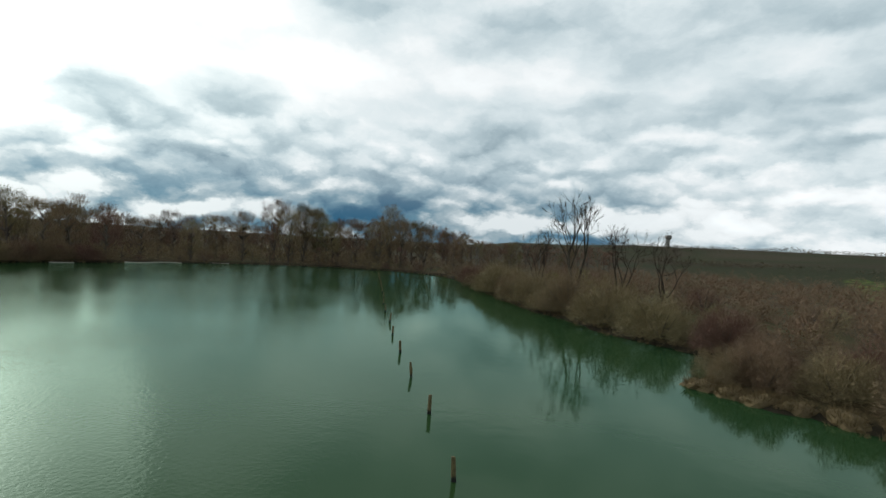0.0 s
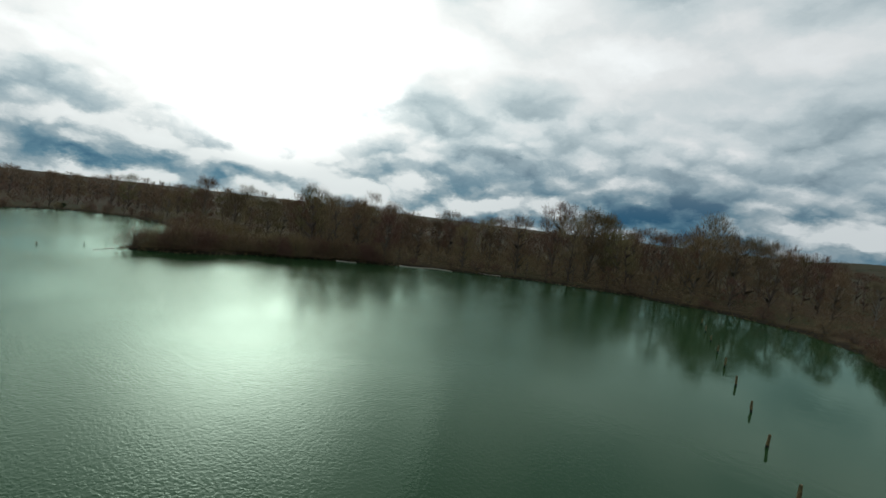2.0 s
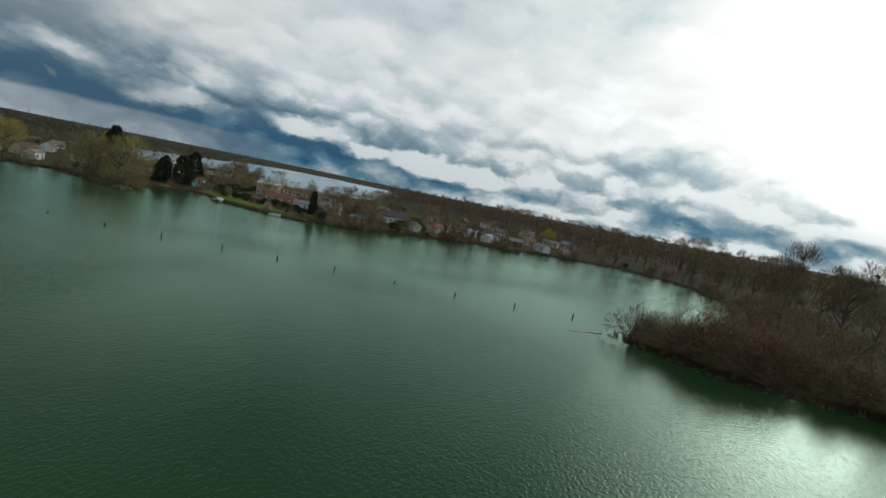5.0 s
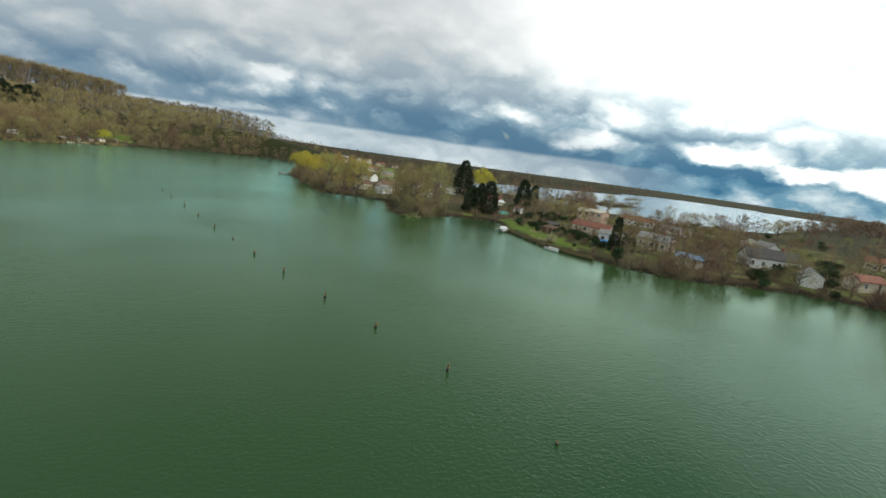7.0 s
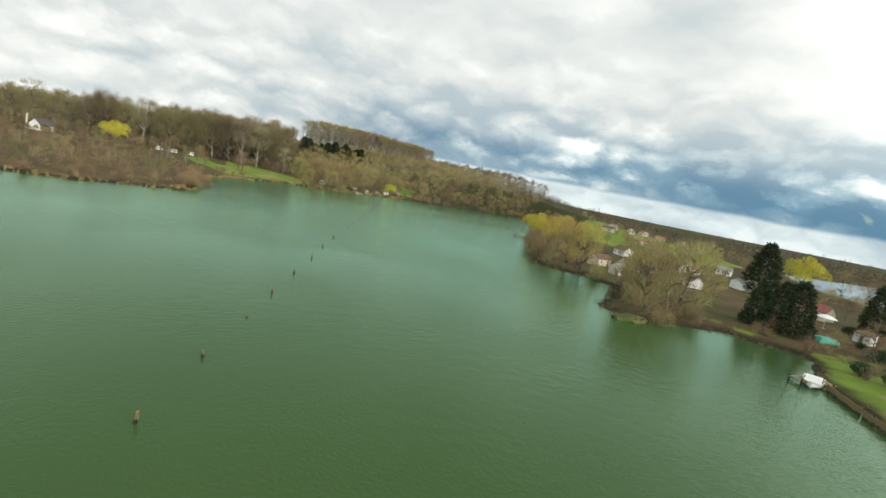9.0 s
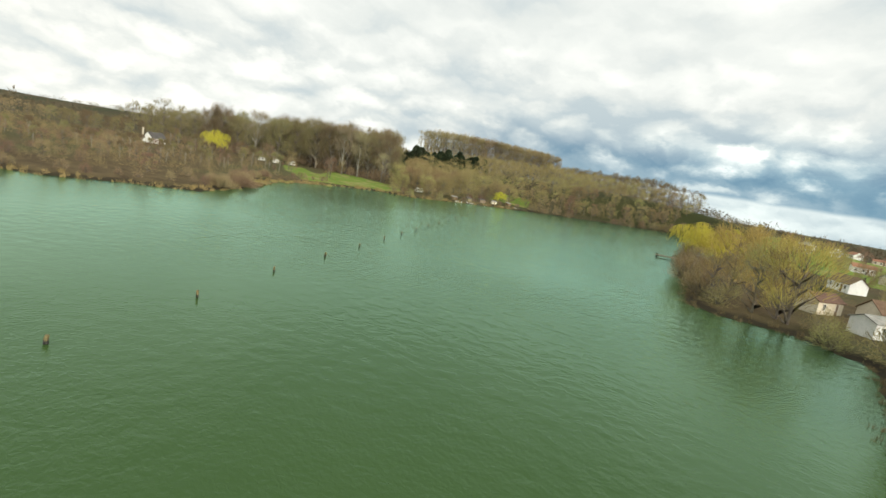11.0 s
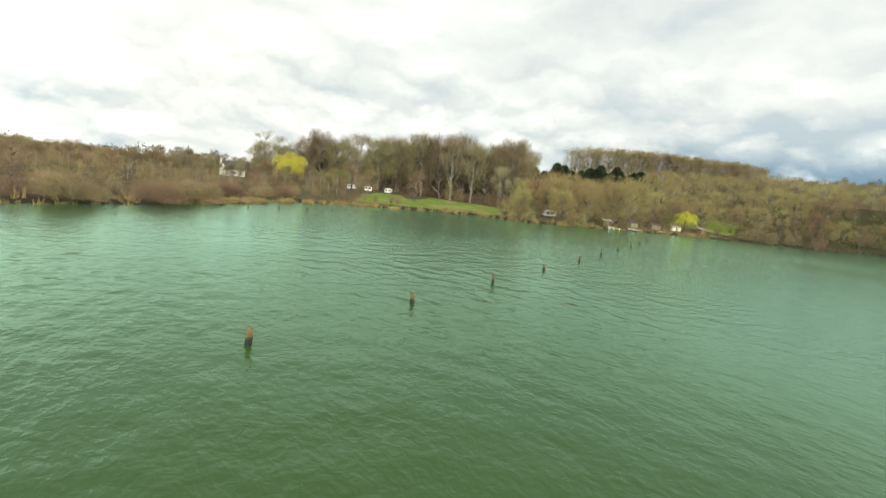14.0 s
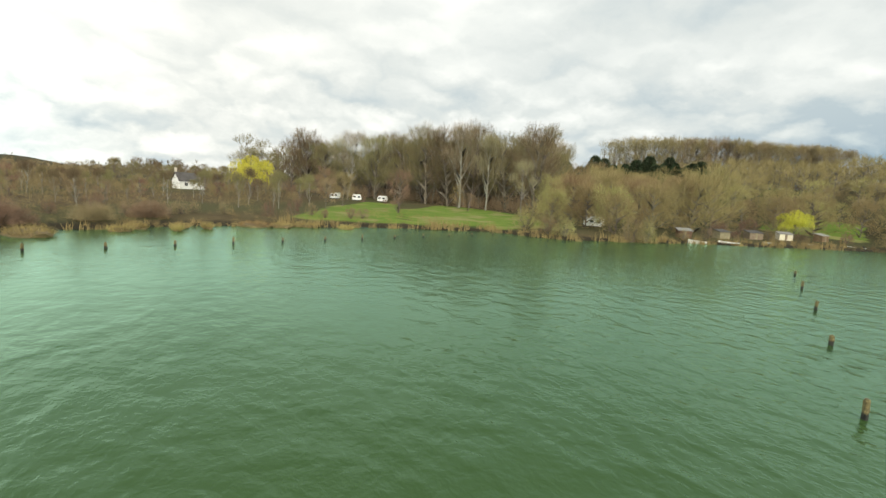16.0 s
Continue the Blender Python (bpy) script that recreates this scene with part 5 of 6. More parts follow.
rng_posts = random.Random(5)
ROW_NORTH = [(16.4, 18.3), (13.8, 25.7), (11.0, 32.7), (8.2, 39.9), (5.3, 47.5), (2.8, 55.0), (-0.1, 62.6), (-2.7, 70.0), (-5.0, 77.7), (-7.7, 85.6), (-10.4, 93.4), (-12.9, 101.2), (-15.6, 108.9), (-18.2, 116.6), (-20.8, 124.4)]
ROW_LONG = [(-115.1, 47.1), (-111.8, 39.5), (-108.7, 31.8), (-106.2, 23.8), (-103.7, 15.7), (-100.9, 8.4), (-98.2, 1.4), (-95.3, -6.3), (-92.7, -13.6), (-90.3, -21.2), (-87.8, -28.4),
            (-85.1, -36.8), (-82.3, -45.9), (-79.2, -54.8), (-76.5, -63.8), (-74.1, -72.2), (-71.7, -80.5), (-69.5, -88.0), (-67.2, -95.7), (-64.9, -103.4), (-62.6, -111.4), (-60.2, -119.9),
            (-57.5, -128.4), (-54.9, -136.8), (-52.3, -145.3), (-49.4, -153.8), (-46.6, -162.5)]
for i, (x, y) in enumerate(ROW_NORTH):
    put_post(3 + i % 2, x, y, rng_posts.uniform(1.0, 1.2), rng_posts, "dark wooden post standing in the water")
for i, (x, y) in enumerate(ROW_LONG):
    put_post(i % 3, x, y, 0.4 if i in (3, 9) else rng_posts.uniform(0.85, 1.15), rng_posts, "short weathered wooden post with a pale lichened top")
for i in range(13):
    put_post(i % 3, -21.5 + 0.62 * i, -104 - 4.3 * i, rng_posts.uniform(0.7, 1.0), rng_posts, "small wooden post off the reedy bank")

# ---------------------------------------------------------------- houses and huts


def ground_at(x, y):
    return float(ground_height(np.array([x]), np.array([y]))[0])


def add_window(house, x, z, w, h, wall_y, inward):
    """A white frame with a dark pane, proud of the wall."""
    bm = bmesh.new()
    t, y0 = 0.08, wall_y
    y1 = wall_y + 0.06 * inward
    a, b = min(y0, y1), max(y0, y1)
    for x0, z0, x1, z1 in ((x - w / 2, z, x + w / 2, z + t), (x - w / 2, z + h - t, x + w / 2, z + h), (x - w / 2, z + t, x - w / 2 + t, z + h - t),
                           (x + w / 2 - t, z + t, x + w / 2, z + h - t), (x - 0.03, z + t, x + 0.03, z + h - t)):
        add_box(bm, x0, a, z0, x1, b, z1)
    win = part("window", bm, WHITE, house, "white window frame")
    pane = box(x - w / 2 + t, min(wall_y, wall_y + 0.03 * inward), z + t, x + w / 2 - t, max(wall_y, wall_y + 0.03 * inward), z + h - t)
    part("pane", pane, GLASS, win, "dark window pane")
    return win


def build_house(label, x, y, turn, long, deep, wall, rise, walls, roof, name="house", category="house", windows=3, door=True, chimney=False, storeys=1, scale=0.6):
    """Gabled house: its length lies along its own x, the eaves over its long sides."""
    ob = thing(name, label, category, at=pose(x, y, ground_at(x, y) - 0.1, 0, 0, turn) @ Matrix.Diagonal((scale, scale, 0.5 + 0.5 * scale, 1)))
    part("wall", prism([(-deep / 2, 0), (deep / 2, 0), (deep / 2, wall), (0, wall + rise * 0.97), (-deep / 2, wall)], -long / 2, long / 2), walls, ob)
    e, t = 0.35, 0.14
    k = rise / (deep / 2)
    for side in (-1, 1):
        pts = [(0, wall + rise), (side * (deep / 2 + e), wall - e * k), (side * (deep / 2 + e), wall - e * k + t), (0, wall + rise + t)]
        part("roof", prism(pts, -long / 2 - e, long / 2 + e), roof, ob)
    for side in (-1, 1):
        for i in range(windows):
            for s in range(storeys):
                win = add_window(ob, (i + 0.5) / windows * long - long / 2, 0.9 + s * 2.6, 1.1, 1.1, 0.0, 1)
                win.matrix_basis = Matrix.Translation((side * deep / 2, 0, 0)) @ Matrix.Rotation(radians(-90 if side > 0 else 90), 4, "Z")
    if door:
        part("door", box(deep / 2, long * 0.5 / max(1, windows) - 0.45, 0.1, deep / 2 + 0.06, long * 0.5 / max(1, windows) + 0.45, 2.1, 0.01), BROWN_WALL, ob, "brown wooden door")
    if chimney:
        part("chimney", box(-0.35, long * 0.22 - 0.3, wall + rise * 0.5, 0.35, long * 0.22 + 0.3, wall + rise + 0.9, 0.03), RED_TILE, ob, "brick chimney")
    return ob


def build_shed(label, x, y, turn, long, deep, low, high, walls, roof, name="shed", scale=0.6):
    """Lean-to hut with a pent roof, a door and one window."""
    ob = thing(name, label, "shed", at=pose(x, y, ground_at(x, y) - 0.1, 0, 0, turn) @ Matrix.Diagonal((scale, scale, 0.3 + 0.7 * scale, 1)))
    part("wall", prism([(-deep / 2, 0), (deep / 2, 0), (deep / 2, low), (-deep / 2, high)], -long / 2, long / 2), walls, ob)
    s = (high - low) / deep
    e = 0.3
    part("roof", prism([(-deep / 2 - e, high + s * e + 0.01), (deep / 2 + e, low - s * e + 0.01), (deep / 2 + e, low - s * e + 0.12), (-deep / 2 - e, high + s * e + 0.12)], -long / 2 - e, long / 2 + e), roof, ob)
    part("door", box(deep / 2, -0.45, 0.1, deep / 2 + 0.05, 0.45, min(1.95, low - 0.1), 0.01), OLD_WOOD, ob, "plank door")
    return ob


def build_caravan(label, x, y, turn, long=5.2):
    ob = thing("caravan", label, "caravan", "parked caravans", pose(x, y, ground_at(x, y), 0, 0, turn) @ Matrix.Scale(0.72, 4))
    pts = [(-long / 2, 0.75), (-long / 2 + 0.25, 0.45), (long / 2 - 0.25, 0.45), (long / 2, 0.8), (long / 2 - 0.12, 1.9), (long / 2 - 0.55, 2.5), (-long / 2 + 0.5, 2.55), (-long / 2 + 0.1, 2.0)]
    body = prism(pts, -1.05, 1.05)
    part("body", body, WHITE, ob)
    for side in (-1, 1):
        part("side_window", box(-long * 0.36, min(1.05 * side, 1.08 * side), 1.3, -long * 0.08, max(1.05 * side, 1.08 * side), 1.95), GLASS, ob, "dark acrylic window")
        part("side_window", box(long * 0.12, min(1.05 * side, 1.08 * side), 1.3, long * 0.36, max(1.05 * side, 1.08 * side), 1.95), GLASS, ob, "dark acrylic window")
        wheel = lathe([(0.32, -0.1), (0.34, -0.06), (0.34, 0.06), (0.32, 0.1)], 12)
        bmesh.ops.transform(wheel, matrix=Matrix.Translation((0, side * 0.92, 0.34)) @ Matrix.Rotation(radians(90), 4, "X"), verts=wheel.verts)
        part("wheel", wheel, TYRE, ob, "black rubber tyre")
    part("drawbar", box(long / 2 - 0.3, -0.06, 0.42, long / 2 + 0.9, 0.06, 0.5), CONCRETE, ob, "grey steel drawbar")
    return ob


def build_boat(label, x, y, turn, long=4.6, wide=1.7, cover=None, z=None):
    """Small open motor boat: a hull drawn from sections, with deck, thwart and motor."""
    ob = thing("boat", label, "boat", "small boats", pose(x, y, 0.0 if z is None else z, 0, 0, turn))
    bm = bmesh.new()
    rings = []
    for i in range(9):
        f = i / 8
        w = wide / 2 * (1 - max(0, (f - 0.45) / 0.55) ** 2.2) + 0.02
        keel, gun = -0.22 + 0.35 * max(0, f - 0.6) ** 2 * 4, 0.42 + 0.22 * f * f
        xx = (f - 0.5) * long
        rings.append([bm.verts.new((xx, s * w * k, h)) for s, k, h in ((-1, 1.0, gun), (-1, 0.85, keel + 0.25), (-1, 0.05, keel), (1, 0.05, keel), (1, 0.85, keel + 0.25), (1, 1.0, gun),
                                                                    (1, 0.88, gun - 0.02), (1, 0.7, keel + 0.32), (-1, 0.7, keel + 0.32), (-1, 0.88, gun - 0.02))])
    for a, b in zip(rings, rings[1:]):
        for i in range(10):
            bm.faces.new((a[i], a[(i + 1) % 10], b[(i + 1) % 10], b[i]))
    bm.faces.new(rings[0][::-1]), bm.faces.new(rings[-1])
    part("hull", bm, WHITE, ob)
    for f in (-0.22, 0.1):
        part("bench", box(f * long - 0.16, -wide * 0.4, 0.26, f * long + 0.16, wide * 0.4, 0.31, 0.01), PALE_WOOD, ob, "bleached plank bench")
    part("motor", box(-long / 2 - 0.28, -0.14, 0.15, -long / 2 + 0.02, 0.14, 0.75, 0.05), TYRE, ob, "black outboard motor")
    if cover:
        part("cover", prism([(-long * 0.1, 0.55), (long * 0.42, 0.62), (long * 0.25, 0.95), (-long * 0.02, 0.95)], -wide * 0.38, wide * 0.38), cover, ob, "stretched boat cover")
    return ob


def build_jetty(label, x, y, turn, long, wide, z=0.55):
    ob = thing("jetty", label, "jetty", at=pose(x, y, z, 0, 0, turn))
    plank = bpy.data.meshes.new("plank")
    bm = box(-0.085, -wide / 2, -0.04, 0.085, wide / 2, 0.0, 0.01)
    bm.to_mesh(plank)
    bm.free()
    plank.materials.append(OLD_WOOD)
    rng = random.Random(int(abs(x)))
    for i in range(int(long / 0.2)):
        p = part_mesh("plank", plank, ob)
        p.matrix_basis = pose(0.1 + i * 0.2, rng.gauss(0, 0.02), rng.gauss(0, 0.006), 0, 0, rng.gauss(0, 0.8))
    for side in (-1, 1):
        part("bearer", box(0, side * wide * 0.38 - 0.05, -0.2, long, side * wide * 0.38 + 0.05, -0.045), OLD_WOOD, ob)
        for f in (0.1, 0.55, 0.97):
            pile = lathe([(0.09, -2.4), (0.085, 0.25), (0.06, 0.3)], 8)
            bmesh.ops.translate(pile, verts=pile.verts, vec=(long * f, side * wide * 0.46, 0))
            part("pile", pile, POST_WOOD, ob, "dark round timber pile")
    return ob


def build_tussock(x, y, wide, high, seed, mat, label):
    """A root mound at the water's edge with grass standing from it."""
    rng = random.Random(seed)
    ob = thing("reed_tussock", label, "tussock", "reed tussocks", pose(x, y, 0, 0, 0, rng.uniform(0, 360)))
    bm = bmesh.new()
    bmesh.ops.create_icosphere(bm, subdivisions=3, radius=1.0)
    for v in bm.verts:
        k = 1 + 0.35 * noise.noise(v.co * 1.7 + Vector((seed, 0, 0))) + 0.12 * noise.noise(v.co * 5 + Vector((0, seed, 0)))
        v.co = Vector((v.co.x * wide * 0.5 * k, v.co.y * wide * 0.36 * k, max(-0.4, v.co.z * high * 0.6 * k)))
    part("mound", bm, SEDGE_BROWN if mat is REED else mat, ob, "wet brown root mound")
    cv, cf = [], []
    for b in range(340):
        a, r = rng.uniform(0, 6.283), math.sqrt(rng.random())
        p = Vector((math.cos(a) * r * wide * 0.48, math.sin(a) * r * wide * 0.34, high * 0.5 * math.sqrt(1 - 0.8 * r * r) - 0.1))
        sliver(cv, cf, p, p + Vector((math.cos(a) * 0.5 * r + rng.gauss(0, 0.25), math.sin(a) * 0.5 * r + rng.gauss(0, 0.25), 0.7)).normalized() * rng.uniform(0.35, 0.8), 0.06, rng)
    part_mesh("grass", mesh_of("grass", cv, cf, mat), ob)
    return ob


# gardens on the west bank
build_house("two-storey salmon-rendered house with a shallow roof", -181, -63, 25, 12, 8, 5.0, 0.7, PINK, CREAM, windows=4, storeys=2)
build_house("long low outbuilding with a red tiled roof", -166, -45, 25, 15, 5, 2.4, 1.2, CREAM, RED_TILE, windows=4)
build_house("low white garden house with a pale roof", -161.5, -34, 28, 7, 5, 2.6, 0.9, WHITE, GREY_ROOF, windows=2)
build_house("cream bungalow with a grey roof", -170, -30, 20, 11, 7, 2.7, 1.4, CREAM, GREY_ROOF, windows=3, chimney=True)
build_house("low cabin with a blue sheet roof by the water", -163, -16, 30, 7, 4.5, 2.1, 0.7, CREAM, BLUE_ROOF, windows=2)
build_house("long house with a red tiled roof behind the gardens", -206, -71, 30, 16, 6, 2.6, 1.5, WHITE, RED_TILE, windows=5)
build_house("row of white garages with a flat grey roof", -208, -58, 35, 14, 5, 2.5, 0.5, WHITE, GREY_ROOF, windows=4)
build_house("long white house with a dark slate roof", -186, -17, 60, 16, 7, 2.8, 2.0, WHITE, DARK_ROOF, windows=5, chimney=True)
build_house("small white cottage with a red roof", -197, 2, 50, 9, 6, 2.7, 1.8, WHITE, RED_TILE, windows=3)
build_shed("brown boarded garden shed on the lawn", -152, -42, 12, 4.5, 2.6, 1.9, 2.4, BROWN_WALL, BROWN_WALL)
build_shed("brown boarded garden shed with a felt roof", -156, -47, 12, 5, 2.8, 1.9, 2.5, BROWN_WALL, DARK_ROOF)
build_shed("small pale summer house behind the conifers", -166, -78, 30, 4, 3, 2.2, 2.8, WHITE, BROWN_WALL)
rng_v = random.Random(31)
for k, (x, y, wm, rm, lab) in enumerate((
        (-224, -6, WHITE, GREY_ROOF, "white chalet with a grey roof in the gardens"), (-236, -22, CREAM, RED_TILE, "cream chalet with a red roof in the gardens"),
        (-250, 4, WHITE, BLUE_ROOF, "white chalet with a blue-grey sheet roof"), (-262, -16, BROWN_WALL, GREY_ROOF, "brown boarded chalet with a grey roof"),
        (-226, 22, CREAM, RED_TILE, "small chalet with a pinkish red roof by the shore"), (-276, 12, WHITE, GREY_ROOF, "pale chalet among bare trees"),
        (-288, -12, WHITE, RED_TILE, "white chalet with a red roof among trees"), (-246, 28, CREAM, GREY_ROOF, "cream chalet with a grey roof near the inlet"),
        (-262, 34, WHITE, BLUE_ROOF, "white hut with a pale blue roof near the inlet"), (-212, -34, WHITE, GREY_ROOF, "white bungalow with a grey roof"),
        (-226, -48, CREAM, DARK_ROOF, "cream bungalow with a dark roof"), (-300, 10, WHITE, GREY_ROOF, "far white chalet with a grey roof"))):
    build_house(lab, x, y, rng_v.uniform(0, 180), rng_v.uniform(7, 11), rng_v.uniform(5, 6.5), 2.5, rng_v.uniform(0.8, 1.6), wm, rm, windows=3)
for k, (x, y, wm, rm, lab) in enumerate((
        (-134, -109, CREAM, BROWN_WALL, "low cream cabin with a brown roof behind the bank"), (-140, -118, WHITE, RED_TILE, "white cabin with a red roof among bare trees"),
        (-164, -122, WHITE, GREY_ROOF, "white chalet with a grey roof among bare trees"), (-168, -98, CREAM, RED_TILE, "cream bungalow with a dull red roof"),
        (-171, -296, WHITE, RED_TILE, "white house with a red roof across the bay"), (-158, -264, WHITE, WHITE, "white house with a pale roof across the bay"),
        (-186, -318, CREAM, RED_TILE, "cream house with a red roof across the bay"), (-149, -268, WHITE, GREY_ROOF, "white chalet across the bay"),
        (-144, -248, CREAM, BROWN_WALL, "cream chalet with a brown roof across the bay"), (-157, -222, WHITE, RED_TILE, "white chalet with a red roof across the bay"),
        (-158, -196, CREAM, GREY_ROOF, "cream chalet with a grey roof across the bay"), (-138, -150, WHITE, BROWN_WALL, "white chalet with a brown roof in the gardens"),
        (-154, -134, WHITE, RED_TILE, "white cabin with a dull red roof in the gardens"), (-172, -160, WHITE, GREY_ROOF, "white cabin with a grey roof in the gardens"),
        (-206, -344, WHITE, RED_TILE, "far white house with a red roof across the bay"), (-196, -268, WHITE, GREY_ROOF, "far white chalet with a grey roof across the bay"), (-182, -240, CREAM, RED_TILE, "far cream chalet with a red roof across the bay"))):
    build_house(lab, x, y, rng_v.uniform(0, 180), rng_v.uniform(7, 11), rng_v.uniform(5, 6.5), 2.5, rng_v.uniform(0.9, 1.8), wm, rm, windows=3)
for k, (x, y, wm, rm, lab) in enumerate((
        (-180, -6, WHITE, GREY_ROOF, "small white chalet with a grey roof near the shore"), (-190, -3, CREAM, RED_TILE, "small cream chalet with a red roof near the shore"),
        (-201, 12, WHITE, BLUE_ROOF, "white hut with a pale blue roof near the shore"), (-208, 20, BROWN_WALL, GREY_ROOF, "brown hut with a grey roof near the shore"),
        (-212, 29, WHITE, GREY_ROOF, "small white hut near the shore"), (-221, 36, CREAM, RED_TILE, "cream hut with a faded red roof near the shore"),
        (-206, 4, WHITE, WHITE, "white mobile home with a flat pale roof"), (-216, 12, WHITE, GREY_ROOF, "white mobile home among bare shrubs"),
        (-130, -98, WHITE, GREY_ROOF, "white mobile home on the spit"), (-126, -108, CREAM, BROWN_WALL, "low cream hut on the spit"), (-146, -104, WHITE, RED_TILE, "white hut with a red roof on the spit"))):
    build_house(lab, x, y, rng_v.uniform(0, 180), rng_v.uniform(7, 10), 5.0, 2.4, rng_v.uniform(0.6, 1.3), wm, rm, windows=2)
build_boat("white motor boat moored at the garden corner", -142.6, -45.5, 60, 5.0, 1.9, WHITE, z=0.1)
build_boat("low white boat lying along the garden bank", -142.2, -27.0, 95, 3.2, 1.2)
build_jetty("weathered plank jetty at the garden corner", -144.5, -46, 20, 4.5, 1.6)
build_jetty("plank jetty below the yellow willows", -110, -147, 8, 8, 2.0)
build_shed("dark boathouse with a flat roof beside the jetty", -111.5, -141.5, 185, 6, 4, 2.3, 2.6, BROWN_WALL, DARK_ROOF, "boathouse")


def build_parasol(x, y):
    ob = thing("garden_parasol", "open white garden parasol", "parasol", at=pose(x, y, ground_at(x, y)))
    part("pole", lathe([(0.03, 0), (0.03, 2.4)], 8), PALE_WOOD, ob)
    part("canopy", lathe([(1.75, 2.05), (1.72, 2.1), (0.9, 2.42), (0.05, 2.62)], 8), WHITE, ob)
    part("foot", lathe([(0.35, 0.0), (0.35, 0.08), (0.06, 0.14)], 10), CONCRETE, ob)


build_parasol(-163, -84)


def build_sheet(name, label, x, y, turn, long, wide, high, mat):
    """A covered pile or pool: sagging sheet over a low body."""
    ob = thing(name, label, "tarpaulin", at=pose(x, y, ground_at(x, y), 0, 0, turn))
    bm = bmesh.new()
    bmesh.ops.create_grid(bm, x_segments=12, y_segments=8, size=0.5)
    for v in bm.verts:
        e = min(0.5 - abs(v.co.x), 0.5 - abs(v.co.y))
        v.co = Vector((v.co.x * long, v.co.y * wide, high * min(1, e * 7) * (1 - 0.15 * noise.noise(v.co * 6))))
    part("sheet", bm, mat, ob)
    return ob


build_sheet("pool_cover", "bright blue sheet over a garden pool", -157.5, -31.5, 25, 4.5, 3.0, 0.9, BLUE_TARP)
build_sheet("covered_pile", "green sheet over a pile on the lawn", -156, -70, 20, 4.0, 2.5, 0.8, GREEN_TARP)


def build_bank_edge():
    """Dark upright boards holding the lawn's edge."""
    line = [(-143.4, -44.5), (-143.0, -38), (-142.8, -31), (-143.4, -25), (-145.5, -20)]
    ob = thing("bank_edging", "dark weathered boards holding the lawn's edge", "edging", at=pose(0, 0, 0))
    board = bpy.data.meshes.new("board")
    bm = box(-0.14, -0.03, -1.0, 0.14, 0.03, 0.75, 0.008)
    bm.to_mesh(board)
    bm.free()
    board.materials.append(POST_WOOD)
    rng = random.Random(3)
    for (ax, ay), (bx, by) in zip(line, line[1:]):
        long = math.hypot(bx - ax, by - ay)
        turn = math.degrees(math.atan2(by - ay, bx - ax))
        for i in range(int(long / 0.3)):
            f = (i + 0.5) * 0.3 / long
            p = part_mesh("board", board, ob)
            p.matrix_basis = pose(ax + (bx - ax) * f, ay + (by - ay) * f, rng.gauss(0, 0.04), 0, 0, turn + rng.gauss(0, 1.5))


build_bank_edge()

# the south-east bank
def build_white_house():
    x, y = 85, -134
    ob = build_house("white gabled house with a dark roof and a free-standing chimney", x, y, 18, 8, 5, 2.5, 2.2, WHITE, DARK_ROOF, windows=2, scale=0.85)
    part("tall_chimney", lathe([(0.55, 0), (0.5, 0.4), (0.4, 3.4), (0.36, 5.7), (0.44, 5.8), (0.44, 6.1)], 12), CREAM, ob, "tall white round chimney").location = (5.2, 1.5, 0)


build_white_house()
for k, (x, y, a) in enumerate(((62, -167, 30), (59, -172, 65), (55, -178, 40))):
    build_caravan("white caravan parked at the wood's edge", x, y, a, 3.6)
for k, (x, y, a, lab, wm, rm) in enumerate(((-24.5, -188, 70, "weathered boarded hut on the bank", BROWN_WALL, GREY_ROOF), (-27, -196, 62, "grey-roofed boathouse on the bank", OLD_WOOD, DARK_ROOF),
                                            (-29, -204, 65, "long low hut with a dark roof on the bank", OLD_WOOD, DARK_ROOF), (-31.5, -211, 60, "small cream hut on the bank", CREAM, GREY_ROOF),
                                            (-35, -219, 58, "boarded hut beside the yellow willow", BROWN_WALL, GREY_ROOF))):
    build_shed(lab, x, y, a + 90 + (k * 37) % 50 - 25, 4.4 + (k * 7 % 5) * 0.4, 3.0, 1.9, 2.4, wm, rm, scale=0.46)
for k, (x, y, a) in enumerate(((-27.2, -186.5, 75), (-29.5, -192.5, 60), (-32.5, -202, 70), (-36, -211, 65), (-40, -217.5, 55))):
    build_boat("white rowing boat pulled in at the bank", x, y, a, 3.4, 1.3)
for k, (x, y) in enumerate(((-19.5, -176), (-18, -179))):
    build_caravan("white caravan half hidden by willows", x + 8, y - 6, 65 + 10 * k, 3.8)
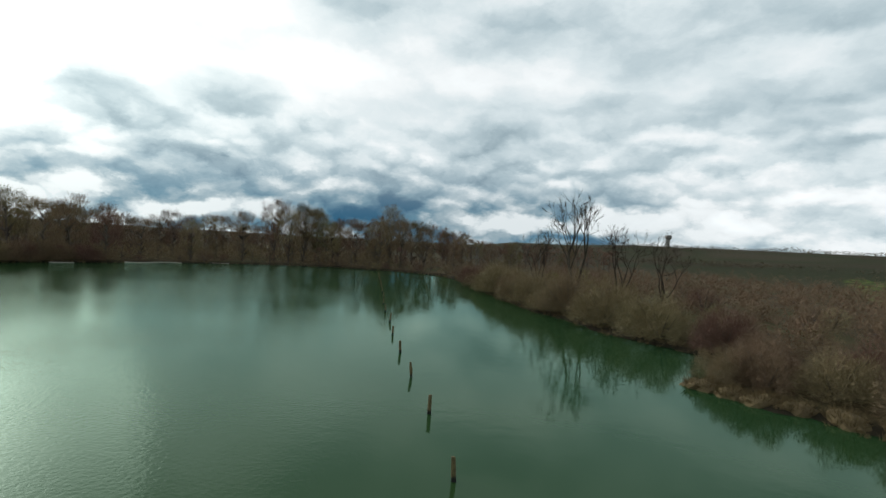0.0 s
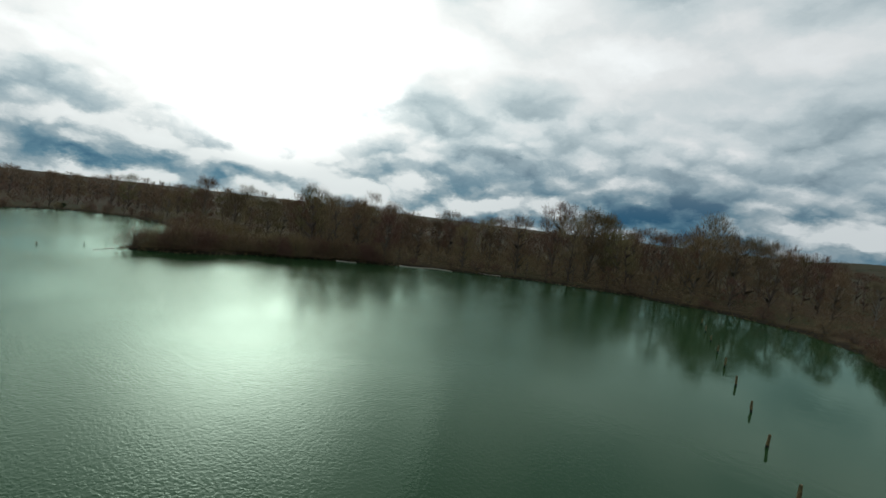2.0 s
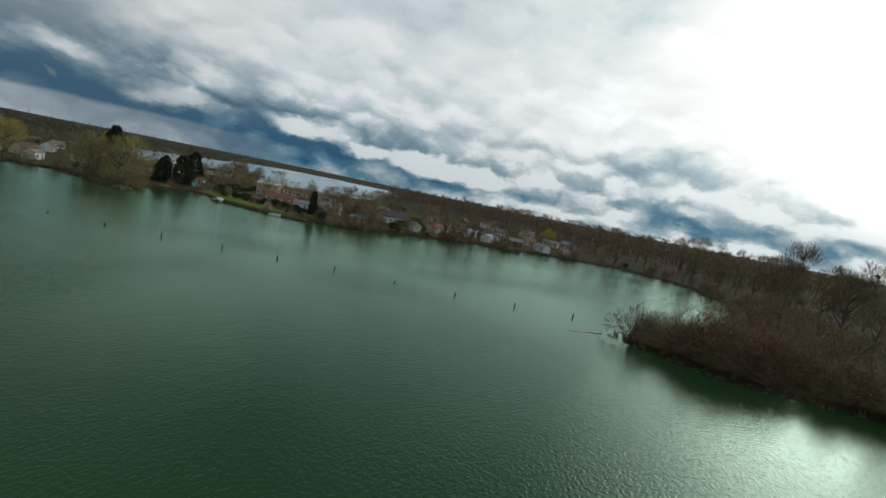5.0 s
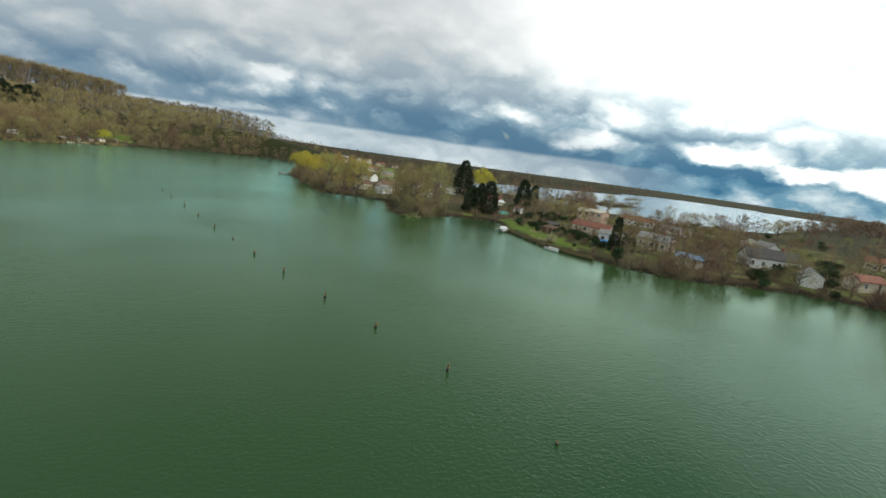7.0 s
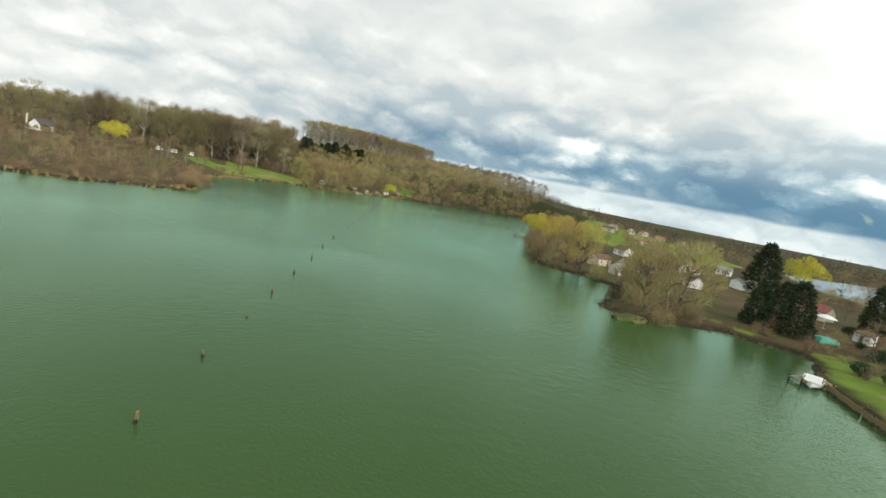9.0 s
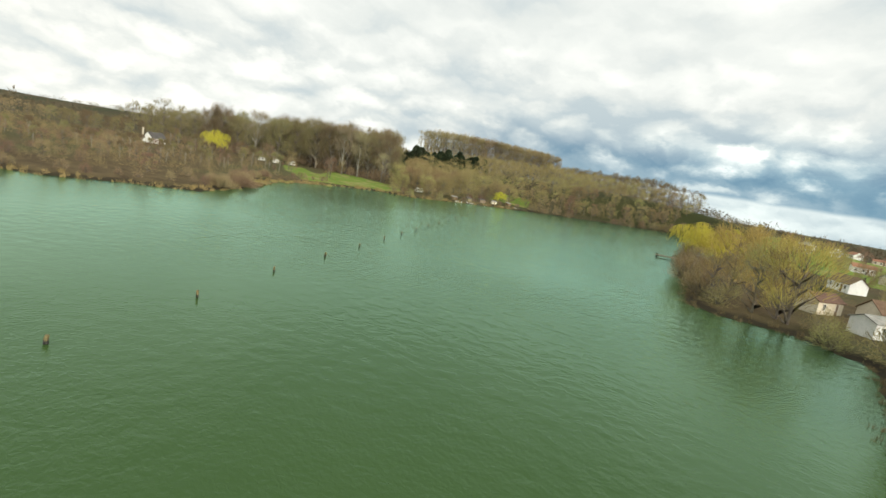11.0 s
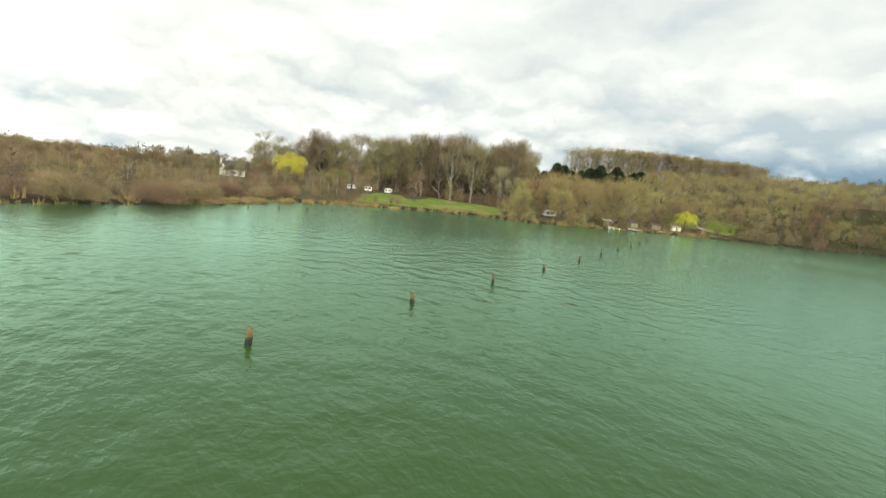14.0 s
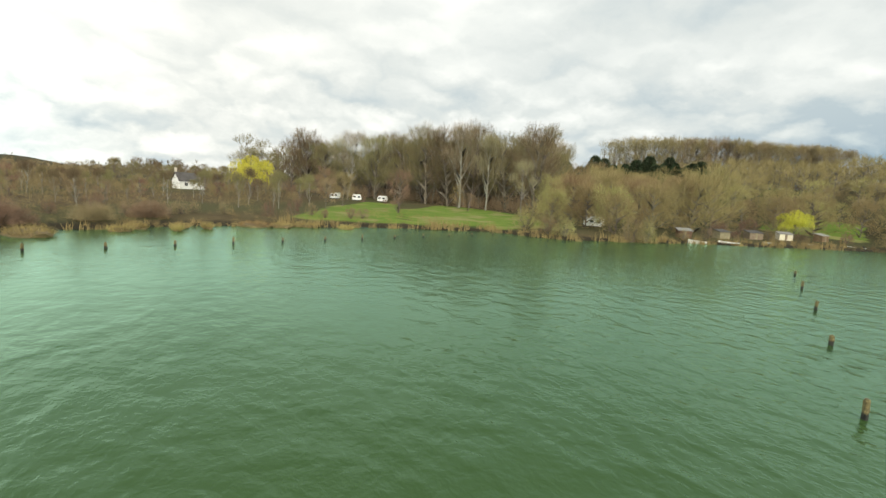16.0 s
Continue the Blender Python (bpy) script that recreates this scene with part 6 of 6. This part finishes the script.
for k, (x, y, w, h) in enumerate(((-9.2, -114, 2.0, 0.7), (-7.2, -115.5, 1.6, 0.9), (-7, -121.5, 1.3, 0.9), (-4, -127, 4.2, 0.9), (-4.5, -130, 3.6, 0.8), (-7.2, -137, 1.8, 0.5), (-6.4, -119, 1.8, 0.6), (-9, -118.5, 1.0, 0.6),
                                  (-12, -108, 4.5, 1.2), (-15, -104.5, 4.0, 1.3), (-19, -100, 4.0, 1.2), (-4, -133, 3.0, 0.8))):
    build_tussock(x, y, w * 0.95, h * 0.7, 500 + k, REED, "straw-coloured reed tussock standing in shallow water")
for k, (x, y, w, h) in enumerate(((33.4, 37.8, 2.4, 0.9), (34.8, 36.4, 2.0, 0.8), (36.4, 35.2, 2.5, 0.9), (38.0, 34.0, 2.2, 0.85), (40.0, 32.4, 2.5, 0.95), (42.2, 30.4, 2.4, 0.9))):
    build_tussock(x, y, w * 1.25, h * 1.35, 520 + k, SEDGE_BROWN, "brown root mound overhanging the water")
build_tussock(-125.2, -56.5, 5.0, 1.2, 540, SEDGE, "mossy green tussock at the point of the spit")


def build_log(label, x, y, turn, long, thick, mat, z=0.05):
    rng = random.Random(int(long * 10))
    bm = lathe([(thick * (0.5 - 0.18 * i / 10) * rng.uniform(0.85, 1.12), long * i / 10) for i in range(11)], 8)
    for v in bm.verts:
        v.co.x += 0.25 * math.sin(v.co.z * 0.5) * thick
    bmesh.ops.transform(bm, matrix=Matrix.Rotation(radians(90), 4, "Y"), verts=bm.verts)
    me = bpy.data.meshes.new("driftwood_log")
    bm.to_mesh(me)
    bm.free()
    me.materials.append(mat)
    ob = new("driftwood_log", me)
    ob.matrix_basis = pose(x, y, z, 0, 0, turn)
    tagged(ob, label, "log")


build_log("long bleached trunk lying at the north bank", -88.6, 109.0, 52, 14, 0.42, PALE_WOOD, 0.15)
build_log("bleached trunk lying at the north bank", -77, 126.0, 40, 7, 0.34, PALE_WOOD, 0.15)
build_log("bleached trunk lying at the north bank", -96, 94.5, 62, 5, 0.34, PALE_WOOD, 0.15)
build_log("sunken pale branch off the peninsula", -109.5, 51.0, -50, 5.0, 0.25, PALE_WOOD, 0.02)


def build_water_tower():
    x, y = 270, 863
    ob = thing("water_tower", "pale concrete water tower on the skyline", "tower", at=pose(x, y, ground_at(x, y) - 2))
    part("shaft", lathe([(3.4, 0), (2.8, 14), (3.0, 19)], 16), CONCRETE, ob)
    part("tank", lathe([(3.0, 19), (5.6, 22), (5.6, 26), (4.8, 26.6), (0.6, 27.4)], 20), CONCRETE, ob)


build_water_tower()
